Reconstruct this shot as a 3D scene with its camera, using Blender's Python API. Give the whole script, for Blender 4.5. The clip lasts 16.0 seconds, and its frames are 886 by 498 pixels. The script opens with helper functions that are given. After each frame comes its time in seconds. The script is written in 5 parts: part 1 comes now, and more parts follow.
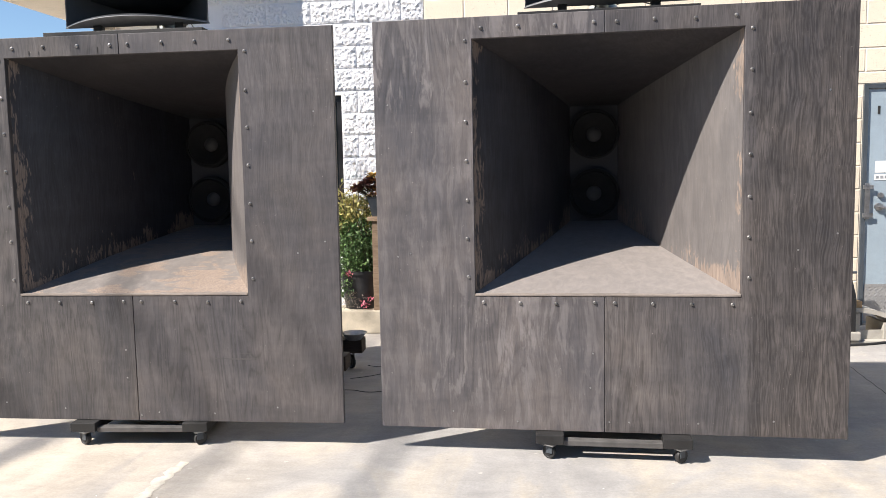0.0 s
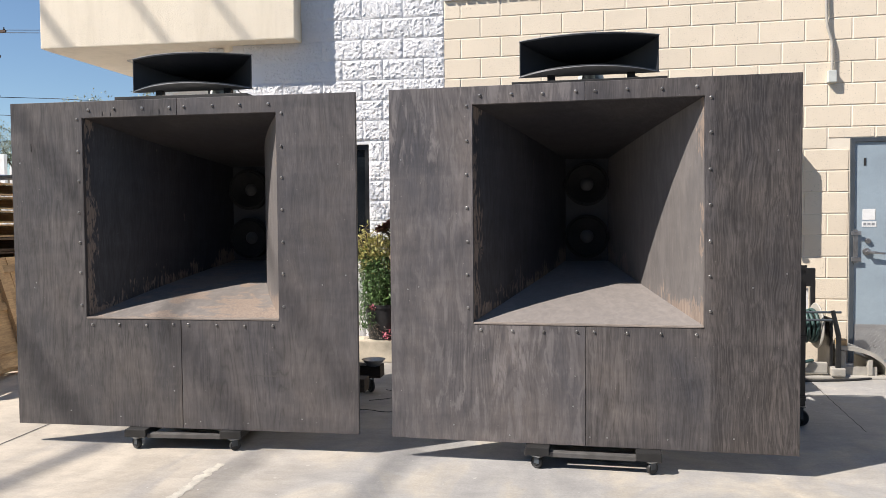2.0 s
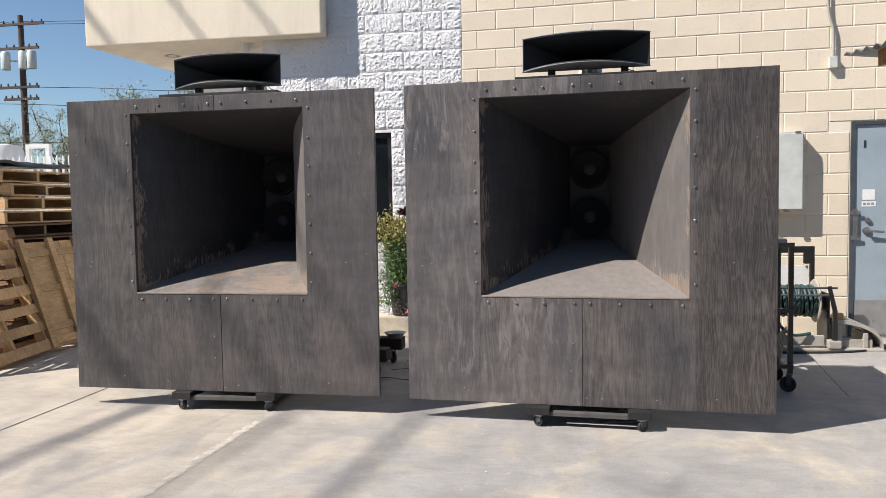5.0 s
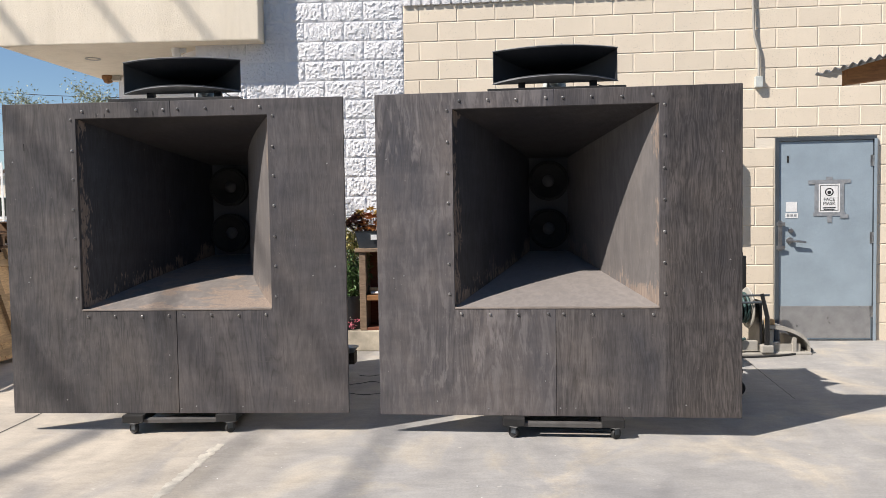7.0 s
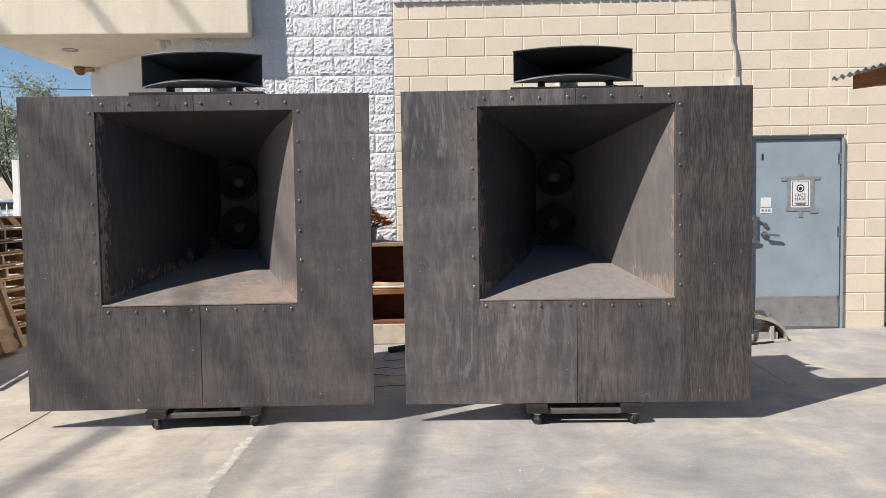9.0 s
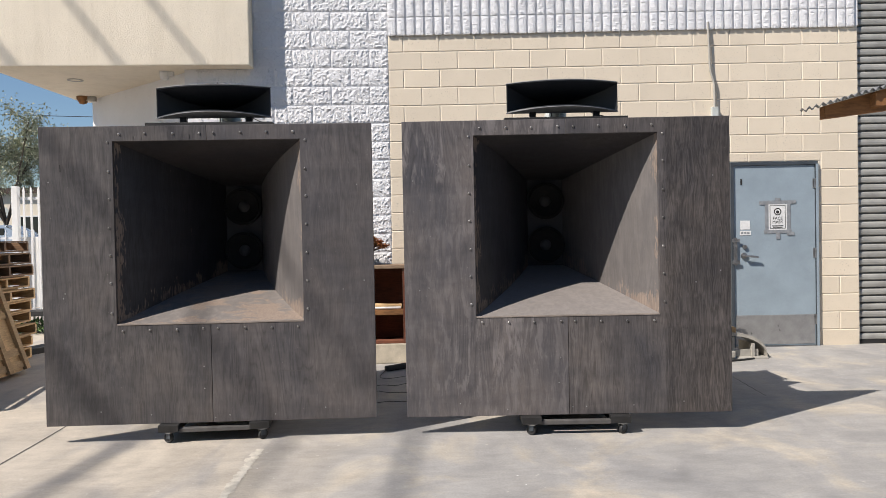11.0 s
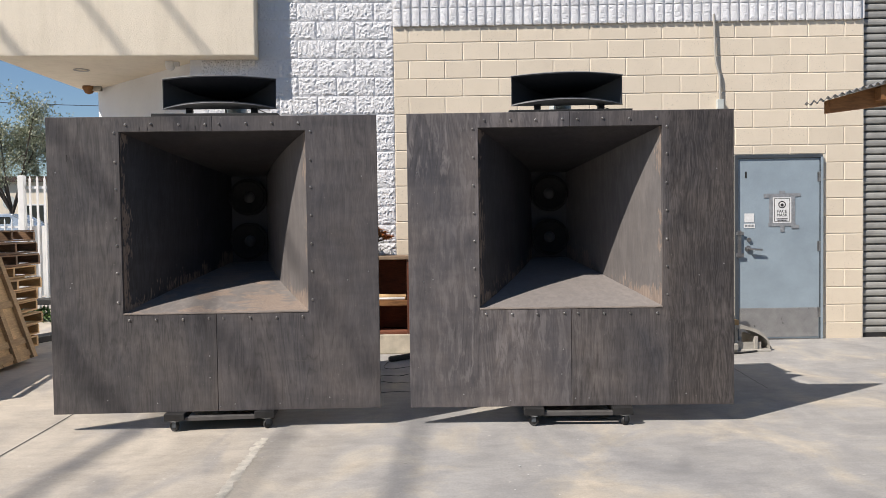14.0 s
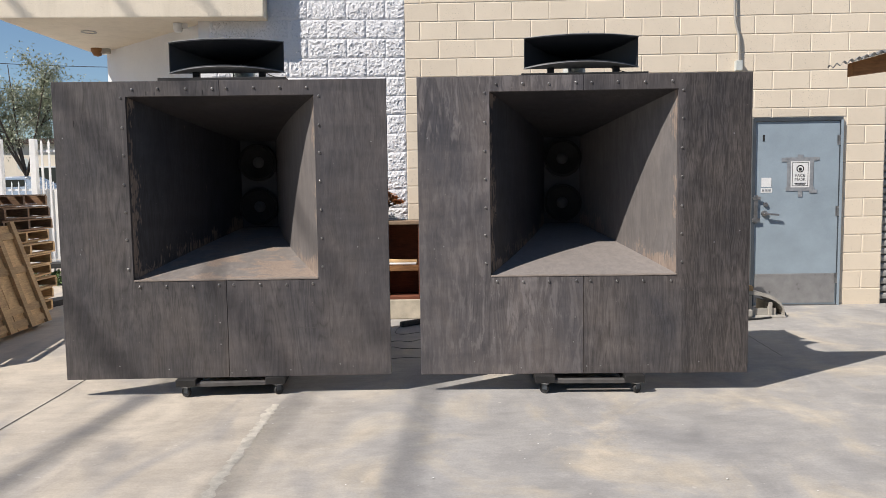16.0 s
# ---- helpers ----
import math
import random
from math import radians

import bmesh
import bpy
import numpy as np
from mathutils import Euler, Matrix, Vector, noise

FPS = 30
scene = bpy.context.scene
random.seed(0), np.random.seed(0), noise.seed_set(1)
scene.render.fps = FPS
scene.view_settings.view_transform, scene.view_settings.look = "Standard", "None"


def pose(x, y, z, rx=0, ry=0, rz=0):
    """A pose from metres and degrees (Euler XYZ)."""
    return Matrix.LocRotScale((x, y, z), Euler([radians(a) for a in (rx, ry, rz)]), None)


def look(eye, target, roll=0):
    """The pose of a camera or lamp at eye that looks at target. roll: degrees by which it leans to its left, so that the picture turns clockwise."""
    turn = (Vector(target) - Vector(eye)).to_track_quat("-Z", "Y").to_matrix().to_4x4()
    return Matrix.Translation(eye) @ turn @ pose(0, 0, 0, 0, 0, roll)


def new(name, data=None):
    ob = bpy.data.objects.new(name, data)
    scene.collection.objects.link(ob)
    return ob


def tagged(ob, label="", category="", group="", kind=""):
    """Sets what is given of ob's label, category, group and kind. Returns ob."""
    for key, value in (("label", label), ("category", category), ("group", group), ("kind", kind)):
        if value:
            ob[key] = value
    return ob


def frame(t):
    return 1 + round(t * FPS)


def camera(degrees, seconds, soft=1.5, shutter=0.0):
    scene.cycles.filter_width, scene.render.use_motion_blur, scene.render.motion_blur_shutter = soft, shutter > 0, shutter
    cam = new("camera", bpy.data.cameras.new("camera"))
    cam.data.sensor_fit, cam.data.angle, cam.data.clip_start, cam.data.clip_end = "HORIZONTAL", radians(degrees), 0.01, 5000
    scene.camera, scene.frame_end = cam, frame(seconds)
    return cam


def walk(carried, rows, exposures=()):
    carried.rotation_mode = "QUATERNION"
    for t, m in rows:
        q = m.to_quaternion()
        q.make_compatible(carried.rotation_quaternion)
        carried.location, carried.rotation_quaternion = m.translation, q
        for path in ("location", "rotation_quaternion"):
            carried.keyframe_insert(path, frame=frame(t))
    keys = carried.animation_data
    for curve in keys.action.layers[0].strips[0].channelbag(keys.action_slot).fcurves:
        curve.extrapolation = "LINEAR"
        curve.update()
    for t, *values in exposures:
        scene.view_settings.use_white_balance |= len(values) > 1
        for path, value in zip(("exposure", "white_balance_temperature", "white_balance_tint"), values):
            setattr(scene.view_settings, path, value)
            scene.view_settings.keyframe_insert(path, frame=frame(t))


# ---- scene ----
cam = camera(60.6, 16.0, soft=0.8)
PATH = [
    (0, (0.494, 0.076, 1.338), (0.316, 2.06, 1.157), -1.1),
    (0.5, (0.467, -0.079, 1.352), (0.288, 1.909, 1.215), -0.6),
    (1, (0.542, -0.205, 1.356), (0.345, 1.782, 1.259), 0.3),
    (1.5, (0.675, -0.356, 1.349), (0.403, 1.623, 1.253), 0.5),
    (2, (0.715, -0.492, 1.357), (0.449, 1.489, 1.282), -0.5),
    (2.5, (0.656, -0.687, 1.347), (0.408, 1.295, 1.236), -1.5),
    (3, (0.663, -0.794, 1.355), (0.394, 1.184, 1.241), -0.8),
    (5.3, (0.911, -0.927, 1.351), (0.564, 1.039, 1.232), -1.0),
    (5.5, (0.913, -0.922, 1.348), (0.582, 1.047, 1.225), -0.8),
    (6, (0.842, -0.936, 1.345), (0.59, 1.044, 1.225), -0.6),
    (6.5, (0.636, -0.98, 1.355), (0.467, 1.009, 1.236), -1.3),
    (7, (0.448, -0.921, 1.358), (0.364, 1.075, 1.267), -0.9),
    (7.5, (0.277, -0.835, 1.356), (0.303, 1.164, 1.294), -0.8),
    (8, (0.07, -0.836, 1.359), (0.191, 1.157, 1.243), -2.0),
    (8.5, (-0.061, -0.89, 1.374), (0.07, 1.103, 1.266), -2.2),
    (9, (-0.087, -1.041, 1.36), (-0.01, 0.955, 1.255), -0.9),
    (11.3, (-0.189, -1.355, 1.343), (-0.068, 0.641, 1.307), -1.0),
    (11.5, (-0.189, -1.367, 1.352), (-0.071, 0.629, 1.312), -0.8),
    (12, (-0.191, -1.364, 1.352), (-0.081, 0.632, 1.309), -1.0),
    (12.5, (-0.186, -1.366, 1.352), (-0.072, 0.63, 1.302), -1.3),
    (13, (-0.182, -1.36, 1.352), (-0.062, 0.636, 1.292), -1.0),
    (13.5, (-0.182, -1.356, 1.352), (-0.069, 0.64, 1.285), -0.7),
    (14, (-0.185, -1.355, 1.352), (-0.081, 0.641, 1.288), -0.8),
    (14.5, (-0.182, -1.363, 1.354), (-0.083, 0.633, 1.287), -0.8),
    (15, (-0.174, -1.344, 1.357), (-0.097, 0.652, 1.255), -0.8),
    (15.5, (-0.169, -1.324, 1.366), (-0.118, 0.671, 1.235), -1.0),
    (16, (-0.166, -1.297, 1.382), (-0.098, 0.695, 1.218), -0.8),
]
walk(cam, [(t, look(eye, target, roll)) for t, eye, target, roll in PATH],
     exposures=[(0, 0.92), (1.0, 0.72), (2.0, 0.57), (3, 0.50), (5.5, 0.45), (8, 0.42), (11.5, 0.26), (16, 0.26)])

# ---- light ----
SUN_WAY = Vector((0.809, 0.486, -1.0)).normalized()
world = bpy.data.worlds.new("sky")
scene.world = world
world.use_nodes = True
wt = world.node_tree
sky = wt.nodes.new("ShaderNodeTexSky")
sky.sky_type = "NISHITA"
sky.sun_disc = False
sky.sun_elevation = radians(46.7)
sky.sun_rotation = radians(239)
sky.dust_density = 0.0
sky.ozone_density = 3.8
wt.nodes["Background"].inputs["Strength"].default_value = 0.082
wt.links.new(sky.outputs["Color"], wt.nodes["Background"].inputs["Color"])
sun_data = bpy.data.lights.new("sun", "SUN")
sun_data.energy = 5.6
sun_data.angle = radians(0.53)
sun_data.color = (1.0, 0.925, 0.85)
sun = new("sun", sun_data)
sun.matrix_world = look(Vector((0, 0, 20)) - SUN_WAY * 5, Vector((0, 0, 20)))


# ---- materials ----
class Nodes:
    """Short hand for node materials."""

    def __init__(self, name):
        self.mat = bpy.data.materials.new(name)
        self.mat.use_nodes = True
        self.t = self.mat.node_tree
        self.bsdf = self.t.nodes["Principled BSDF"]

    def node(self, kind, **inputs):
        n = self.t.nodes.new(kind)
        for key, value in inputs.items():
            self.put(n.inputs[key.replace("_", " ")], value)
        return n

    def put(self, socket, value):
        if isinstance(value, bpy.types.NodeSocket):
            self.t.links.new(value, socket)
        else:
            socket.default_value = value

    def coords(self, scale=(1, 1, 1), world_space=False):
        src = self.node("ShaderNodeNewGeometry").outputs["Position"] if world_space else self.node("ShaderNodeTexCoord").outputs["Object"]
        m = self.node("ShaderNodeMapping")
        self.put(m.inputs["Vector"], src)
        m.inputs["Scale"].default_value = scale
        return m.outputs["Vector"]

    def shifted(self, scale=(1, 1, 1)):
        """Object coordinates moved by each object's own random number."""
        src = self.node("ShaderNodeTexCoord").outputs["Object"]
        rnd = self.node("ShaderNodeObjectInfo").outputs["Random"]
        mul = self.node("ShaderNodeMath")
        mul.operation = "MULTIPLY"
        self.put(mul.inputs[0], rnd)
        mul.inputs[1].default_value = 37.0
        add = self.node("ShaderNodeVectorMath")
        add.operation = "ADD"
        self.put(add.inputs[0], src)
        self.put(add.inputs[1], mul.outputs[0])
        m = self.node("ShaderNodeMapping")
        self.put(m.inputs["Vector"], add.outputs[0])
        m.inputs["Scale"].default_value = scale
        return m.outputs["Vector"]

    def noise(self, vec, scale, detail=5, rough=0.55, dist=0.0):
        n = self.node("ShaderNodeTexNoise", Scale=scale, Detail=detail, Roughness=rough, Distortion=dist)
        self.put(n.inputs["Vector"], vec)
        return n.outputs["Fac"]

    def ramp(self, fac, stops):
        r = self.node("ShaderNodeValToRGB")
        self.put(r.inputs["Fac"], fac)
        e = r.color_ramp.elements
        while len(e) < len(stops):
            e.new(0.5)
        for i, (p, c) in enumerate(stops):
            e[i].position = p
            e[i].color = (*c, 1) if len(c) == 3 else c
        return r.outputs["Color"]

    def mix(self, fac, a, b, kind="MIX"):
        m = self.node("ShaderNodeMix")
        m.data_type = "RGBA"
        m.blend_type = kind
        self.put(m.inputs[0], fac)
        self.put(m.inputs[6], a if isinstance(a, bpy.types.NodeSocket) else (*a, 1))
        self.put(m.inputs[7], b if isinstance(b, bpy.types.NodeSocket) else (*b, 1))
        return m.outputs[2]

    def bump(self, height, strength, distance=0.005, normal=None):
        b = self.node("ShaderNodeBump", Strength=strength, Distance=distance)
        self.put(b.inputs["Height"], height)
        if normal is not None:
            self.put(b.inputs["Normal"], normal)
        return b.outputs["Normal"]

    def done(self, color=None, rough=None, metal=None, normal=None):
        for key, v in (("Base Color", color), ("Roughness", rough), ("Metallic", metal), ("Normal", normal)):
            if v is not None:
                if key == "Base Color" and not isinstance(v, bpy.types.NodeSocket):
                    v = (*v, 1)
                self.put(self.bsdf.inputs[key], v)
        return self.mat


def g(v):
    return (v, v, v)


def painted(name, color, rough=0.5, metal=0.0, vary=0.15, scale=6.0, bump=0.1, fine=120.0, spread=0.0):
    """Plain coat with stains at two scales; spread: how much pieces differ from one another."""
    m = Nodes(name)
    v = m.shifted() if spread else m.coords()
    big = m.noise(v, scale, 6, 0.6)
    small = m.noise(v, fine, 3)
    lo = tuple(c * (1 - vary) for c in color)
    hi = tuple(min(1, c * (1 + vary)) for c in color)
    col = m.ramp(big, [(0.3, lo), (0.7, hi)])
    col = m.mix(0.25, col, m.ramp(small, [(0.3, g(0.55)), (0.7, g(1.0))]), "MULTIPLY")
    if spread:
        rnd = m.node("ShaderNodeObjectInfo").outputs["Random"]
        col = m.mix(1.0, col, m.ramp(rnd, [(0, g(1 - spread)), (1, g(1.0))]), "MULTIPLY")
    r = m.ramp(big, [(0.3, g(max(0, rough - 0.08))), (0.7, g(min(1, rough + 0.08)))])
    return m.done(col, r, metal, m.bump(small, bump, 0.003))


def plywood(name, tint=(1.0, 1.0, 1.0), lines=0.35, flakes=1.0, worn=0.0, low_wear=False, dark_sheet=None, sun_tone=0.0):
    """Stained weathered plywood, upright grain. lines: depth of the wavy grain; flakes: share of pale blotches where
    the stain took unevenly; worn: rubbed-off patches, which keep to the lowest hand's width with low_wear; dark_sheet:
    where along x a darker, coarser-grained sheet begins; the last argument mixes in a pale tone that stands for
    sunlight."""
    m = Nodes(name)
    # the grain wanders sideways as it climbs
    bend = m.node("ShaderNodeTexNoise", Scale=3.4, Detail=3.0, Roughness=0.5)
    m.put(bend.inputs["Vector"], m.shifted((1.0, 1.0, 0.45)))
    centred = m.node("ShaderNodeVectorMath")
    centred.operation = "MULTIPLY_ADD"
    m.put(centred.inputs[0], bend.outputs["Color"])
    centred.inputs[1].default_value = (0.11, 0.11, 0.0)
    m.put(centred.inputs[2], m.shifted())
    warped = centred.outputs[0]

    def stretched(scale):
        mp = m.node("ShaderNodeMapping")
        m.put(mp.inputs["Vector"], warped)
        mp.inputs["Scale"].default_value = scale
        return mp.outputs["Vector"]

    fine = m.noise(stretched((1.0, 1.0, 0.017)), 180.0, 3, 0.55)
    broad = m.noise(stretched((1.0, 1.0, 0.045)), 30.0, 3, 0.55)
    flake = m.noise(stretched((1.0, 1.0, 0.17)), 24.0, 5, 0.66, 0.5)
    cloud = m.noise(m.shifted((1, 1, 0.6)), 2.3, 5, 0.6, 0.4)
    area = m.noise(m.shifted((1, 1, 0.8)), 1.5, 3, 0.5)
    mottle = m.noise(m.shifted((1, 1, 0.7)), 8.0, 7, 0.68, 0.6)
    dirt = m.noise(m.coords(), 15.0, 7, 0.72)
    col = m.ramp(cloud, [(0.30, (0.046, 0.0465, 0.051)), (0.50, (0.064, 0.0605, 0.0605)), (0.70, (0.086, 0.077, 0.071))])
    # growth rings as contour lines of a slow, stretched noise: the arched figure of rotary-cut sheets
    slow = m.noise(m.shifted((1.0, 0.4, 0.13)), 4.2, 2, 0.45, 0.2)
    many = m.node("ShaderNodeMath")
    many.operation = "MULTIPLY"
    m.put(many.inputs[0], slow)
    many.inputs[1].default_value = 58.0
    ring = m.node("ShaderNodeMath")
    ring.operation = "PINGPONG"
    m.put(ring.inputs[0], many.outputs[0])
    ring.inputs[1].default_value = 1.0
    rings = ring.outputs[0]
    col = m.mix(m.ramp(area, [(0.42, g(0.0)), (0.60, g(0.75))]), col, m.mix(1.0, col, m.ramp(rings, [(0.0, g(0.62)), (0.35, g(0.98)), (1.0, g(1.16))]), "MULTIPLY"))
    col = m.mix(min(1.0, lines), col, m.ramp(fine, [(0.38, g(0.52)), (0.50, g(1.0)), (0.62, g(1.45))]), "MULTIPLY")
    col = m.mix(0.42 * min(1.0, lines + 0.25), col, m.ramp(broad, [(0.36, g(0.66)), (0.64, g(1.26))]), "MULTIPLY")
    if flakes:
        where = m.ramp(area, [(0.32, g(0.25)), (0.62, g(1.0))])
        pale = m.mix(1.0, m.ramp(flake, [(0.50, g(0.0)), (0.58, g(0.55 * flakes)), (0.72, g(0.75 * flakes))]), where, "MULTIPLY")
        col = m.mix(pale, col, (0.142, 0.134, 0.129))
        col = m.mix(m.ramp(flake, [(0.30, g(0.6 * flakes)), (0.44, g(0.0))]), col, (0.040, 0.0395, 0.042))
    col = m.mix(0.55, col, m.ramp(mottle, [(0.30, g(0.68)), (0.70, g(1.26))]), "MULTIPLY")
    col = m.mix(m.ramp(dirt, [(0.57, g(0.0)), (0.76, g(0.4))]), col, (0.105, 0.096, 0.090))
    # faint level smears from rain and handling
    smear = m.noise(m.shifted((0.3, 0.3, 1.6)), 5.0, 4, 0.6, 0.5)
    col = m.mix(0.5, col, m.ramp(smear, [(0.34, (0.74, 0.75, 0.78)), (0.66, (1.24, 1.22, 1.20))]), "MULTIPLY")
    # nicks and paint specks
    speck = m.noise(m.coords(), 80.0, 2, 0.5)
    col = m.mix(m.ramp(speck, [(0.735, g(0.0)), (0.765, g(0.6))]), col, (0.27, 0.25, 0.23))
    if dark_sheet is not None:
        part_x = m.node("ShaderNodeSeparateXYZ")
        m.put(part_x.inputs[0], m.node("ShaderNodeTexCoord").outputs["Object"])
        beyond = m.node("ShaderNodeMapRange")
        m.put(beyond.inputs["Value"], part_x.outputs["X"])
        for key, val in (("From Min", dark_sheet), ("From Max", dark_sheet + 0.05)):
            beyond.inputs[key].default_value = val
        dark = m.mix(1.0, m.mix(1.0, col, (0.76, 0.74, 0.72), "MULTIPLY"), m.ramp(fine, [(0.38, g(0.76)), (0.62, g(1.10))]), "MULTIPLY")
        col = m.mix(beyond.outputs[0], col, dark)
    if sun_tone:
        col = m.mix(sun_tone, col, m.ramp(flake, [(0.30, (0.20, 0.184, 0.170)), (0.70, (0.27, 0.245, 0.223))]))
    col = m.mix(1.0, col, tint, "MULTIPLY")
    if worn:
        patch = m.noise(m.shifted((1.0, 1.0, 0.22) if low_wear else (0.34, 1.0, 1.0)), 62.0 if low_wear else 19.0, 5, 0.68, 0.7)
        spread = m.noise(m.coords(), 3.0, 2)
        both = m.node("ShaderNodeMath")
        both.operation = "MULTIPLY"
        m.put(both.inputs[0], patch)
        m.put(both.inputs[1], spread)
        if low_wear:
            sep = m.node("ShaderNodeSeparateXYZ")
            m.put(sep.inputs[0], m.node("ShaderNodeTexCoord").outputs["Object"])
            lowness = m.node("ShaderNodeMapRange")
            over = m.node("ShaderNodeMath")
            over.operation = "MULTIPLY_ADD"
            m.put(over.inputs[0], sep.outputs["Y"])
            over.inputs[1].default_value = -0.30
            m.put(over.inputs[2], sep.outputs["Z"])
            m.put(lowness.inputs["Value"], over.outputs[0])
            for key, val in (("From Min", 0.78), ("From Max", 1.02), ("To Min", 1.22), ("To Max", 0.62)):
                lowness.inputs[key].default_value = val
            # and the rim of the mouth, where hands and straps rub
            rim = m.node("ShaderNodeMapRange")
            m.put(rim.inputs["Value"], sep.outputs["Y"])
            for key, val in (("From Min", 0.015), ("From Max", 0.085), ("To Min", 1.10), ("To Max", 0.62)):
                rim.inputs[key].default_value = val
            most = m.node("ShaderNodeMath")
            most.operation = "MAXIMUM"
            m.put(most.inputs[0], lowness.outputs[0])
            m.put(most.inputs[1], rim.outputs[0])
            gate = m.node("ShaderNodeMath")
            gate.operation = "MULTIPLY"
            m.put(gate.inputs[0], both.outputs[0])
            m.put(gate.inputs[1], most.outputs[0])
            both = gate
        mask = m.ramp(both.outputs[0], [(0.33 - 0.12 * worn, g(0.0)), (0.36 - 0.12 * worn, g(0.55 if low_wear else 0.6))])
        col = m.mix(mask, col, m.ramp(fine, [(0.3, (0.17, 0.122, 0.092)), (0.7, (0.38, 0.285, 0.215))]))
    rough = m.ramp(cloud, [(0.3, g(0.46)), (0.7, g(0.66))])
    n = m.bump(fine, 0.4, 0.002)
    n = m.bump(broad, 0.25, 0.003, n)
    return m.done(col, rough, 0.0, n)


def rough_wood(name, light, dark, spread=0.35, scale=(0.15, 1, 1)):
    m = Nodes(name)
    v = m.shifted(scale)
    grain = m.noise(v, 70.0, 5, 0.65, 0.8)
    cloud = m.noise(m.shifted(), 5.0, 5, 0.65)
    col = m.ramp(grain, [(0.3, dark), (0.7, light)])
    col = m.mix(0.6, col, m.ramp(cloud, [(0.3, g(0.5)), (0.7, g(1.1))]), "MULTIPLY")
    rnd = m.node("ShaderNodeObjectInfo").outputs["Random"]
    col = m.mix(1.0, col, m.ramp(rnd, [(0, g(1 - spread)), (1, g(1.0))]), "MULTIPLY")
    return m.done(col, 0.78, 0.0, m.bump(grain, 0.4, 0.002))


def concrete_ground():
    """Old yard slab: grey, with tan worn patches, hazy grey smears and scraped grit; tan all over past the slab joint."""
    m = Nodes("yard_concrete")
    v = m.coords(world_space=True)
    cloud = m.noise(m.coords((1.0, 0.7, 1.0), True), 0.95, 7, 0.56, 0.9)
    patch = m.noise(m.coords((1.0, 0.8, 1.0), True), 1.7, 8, 0.62, 0.7)
    haze = m.noise(m.coords((1.5, 0.45, 1.0), True), 1.25, 4, 0.5, 1.2)
    stain = m.noise(v, 3.1, 8, 0.7, 0.4)
    fine = m.noise(v, 70.0, 5, 0.72)
    spots = m.noise(v, 19.0, 3, 0.5)
    sep = m.node("ShaderNodeSeparateXYZ")
    m.put(sep.inputs[0], v)
    wob = m.node("ShaderNodeMath")
    wob.operation = "MULTIPLY_ADD"
    m.put(wob.inputs[0], cloud)
    wob.inputs[1].default_value = 1.2
    m.put(wob.inputs[2], sep.outputs["X"])
    pour = m.node("ShaderNodeMapRange")
    m.put(pour.inputs["Value"], wob.outputs[0])
    for key, val in (("From Min", -1.0), ("From Max", 0.5), ("To Min", 0.0), ("To Max", 1.0)):
        pour.inputs[key].default_value = val
    left = m.ramp(patch, [(0.30, (0.33, 0.30, 0.262)), (0.48, (0.44, 0.392, 0.328)), (0.66, (0.51, 0.452, 0.372))])
    right = m.ramp(patch, [(0.30, (0.268, 0.262, 0.256)), (0.50, (0.336, 0.324, 0.308)), (0.60, (0.405, 0.370, 0.318)), (0.70, (0.50, 0.437, 0.350))])
    tone = m.mix(pour.outputs[0], left, right)
    tone = m.mix(m.ramp(haze, [(0.52, g(0.0)), (0.68, g(0.55))]), tone, (0.255, 0.252, 0.252))
    tone = m.mix(0.5, tone, m.ramp(stain, [(0.32, g(0.70)), (0.60, g(1.10))]), "MULTIPLY")
    tone = m.mix(0.5, tone, m.ramp(fine, [(0.3, g(0.74)), (0.7, g(1.14))]), "MULTIPLY")
    drag = m.noise(m.coords((0.4, 1.2, 1.0), True), 12.0, 8, 0.75, 0.6)
    tone = m.mix(0.45, tone, m.ramp(drag, [(0.32, g(0.76)), (0.66, g(1.12))]), "MULTIPLY")
    tone = m.mix(m.ramp(spots, [(0.70, g(0.0)), (0.74, g(0.45))]), tone, (0.55, 0.52, 0.47))
    tone = m.mix(m.ramp(spots, [(0.23, g(0.45)), (0.27, g(0.0))]), tone, (0.17, 0.16, 0.15))
    rough = m.ramp(stain, [(0.3, g(0.60)), (0.7, g(0.85))])
    n = m.bump(fine, 0.25, 0.003)
    return m.done(tone, rough, 0.0, m.bump(stain, 0.15, 0.01, n))


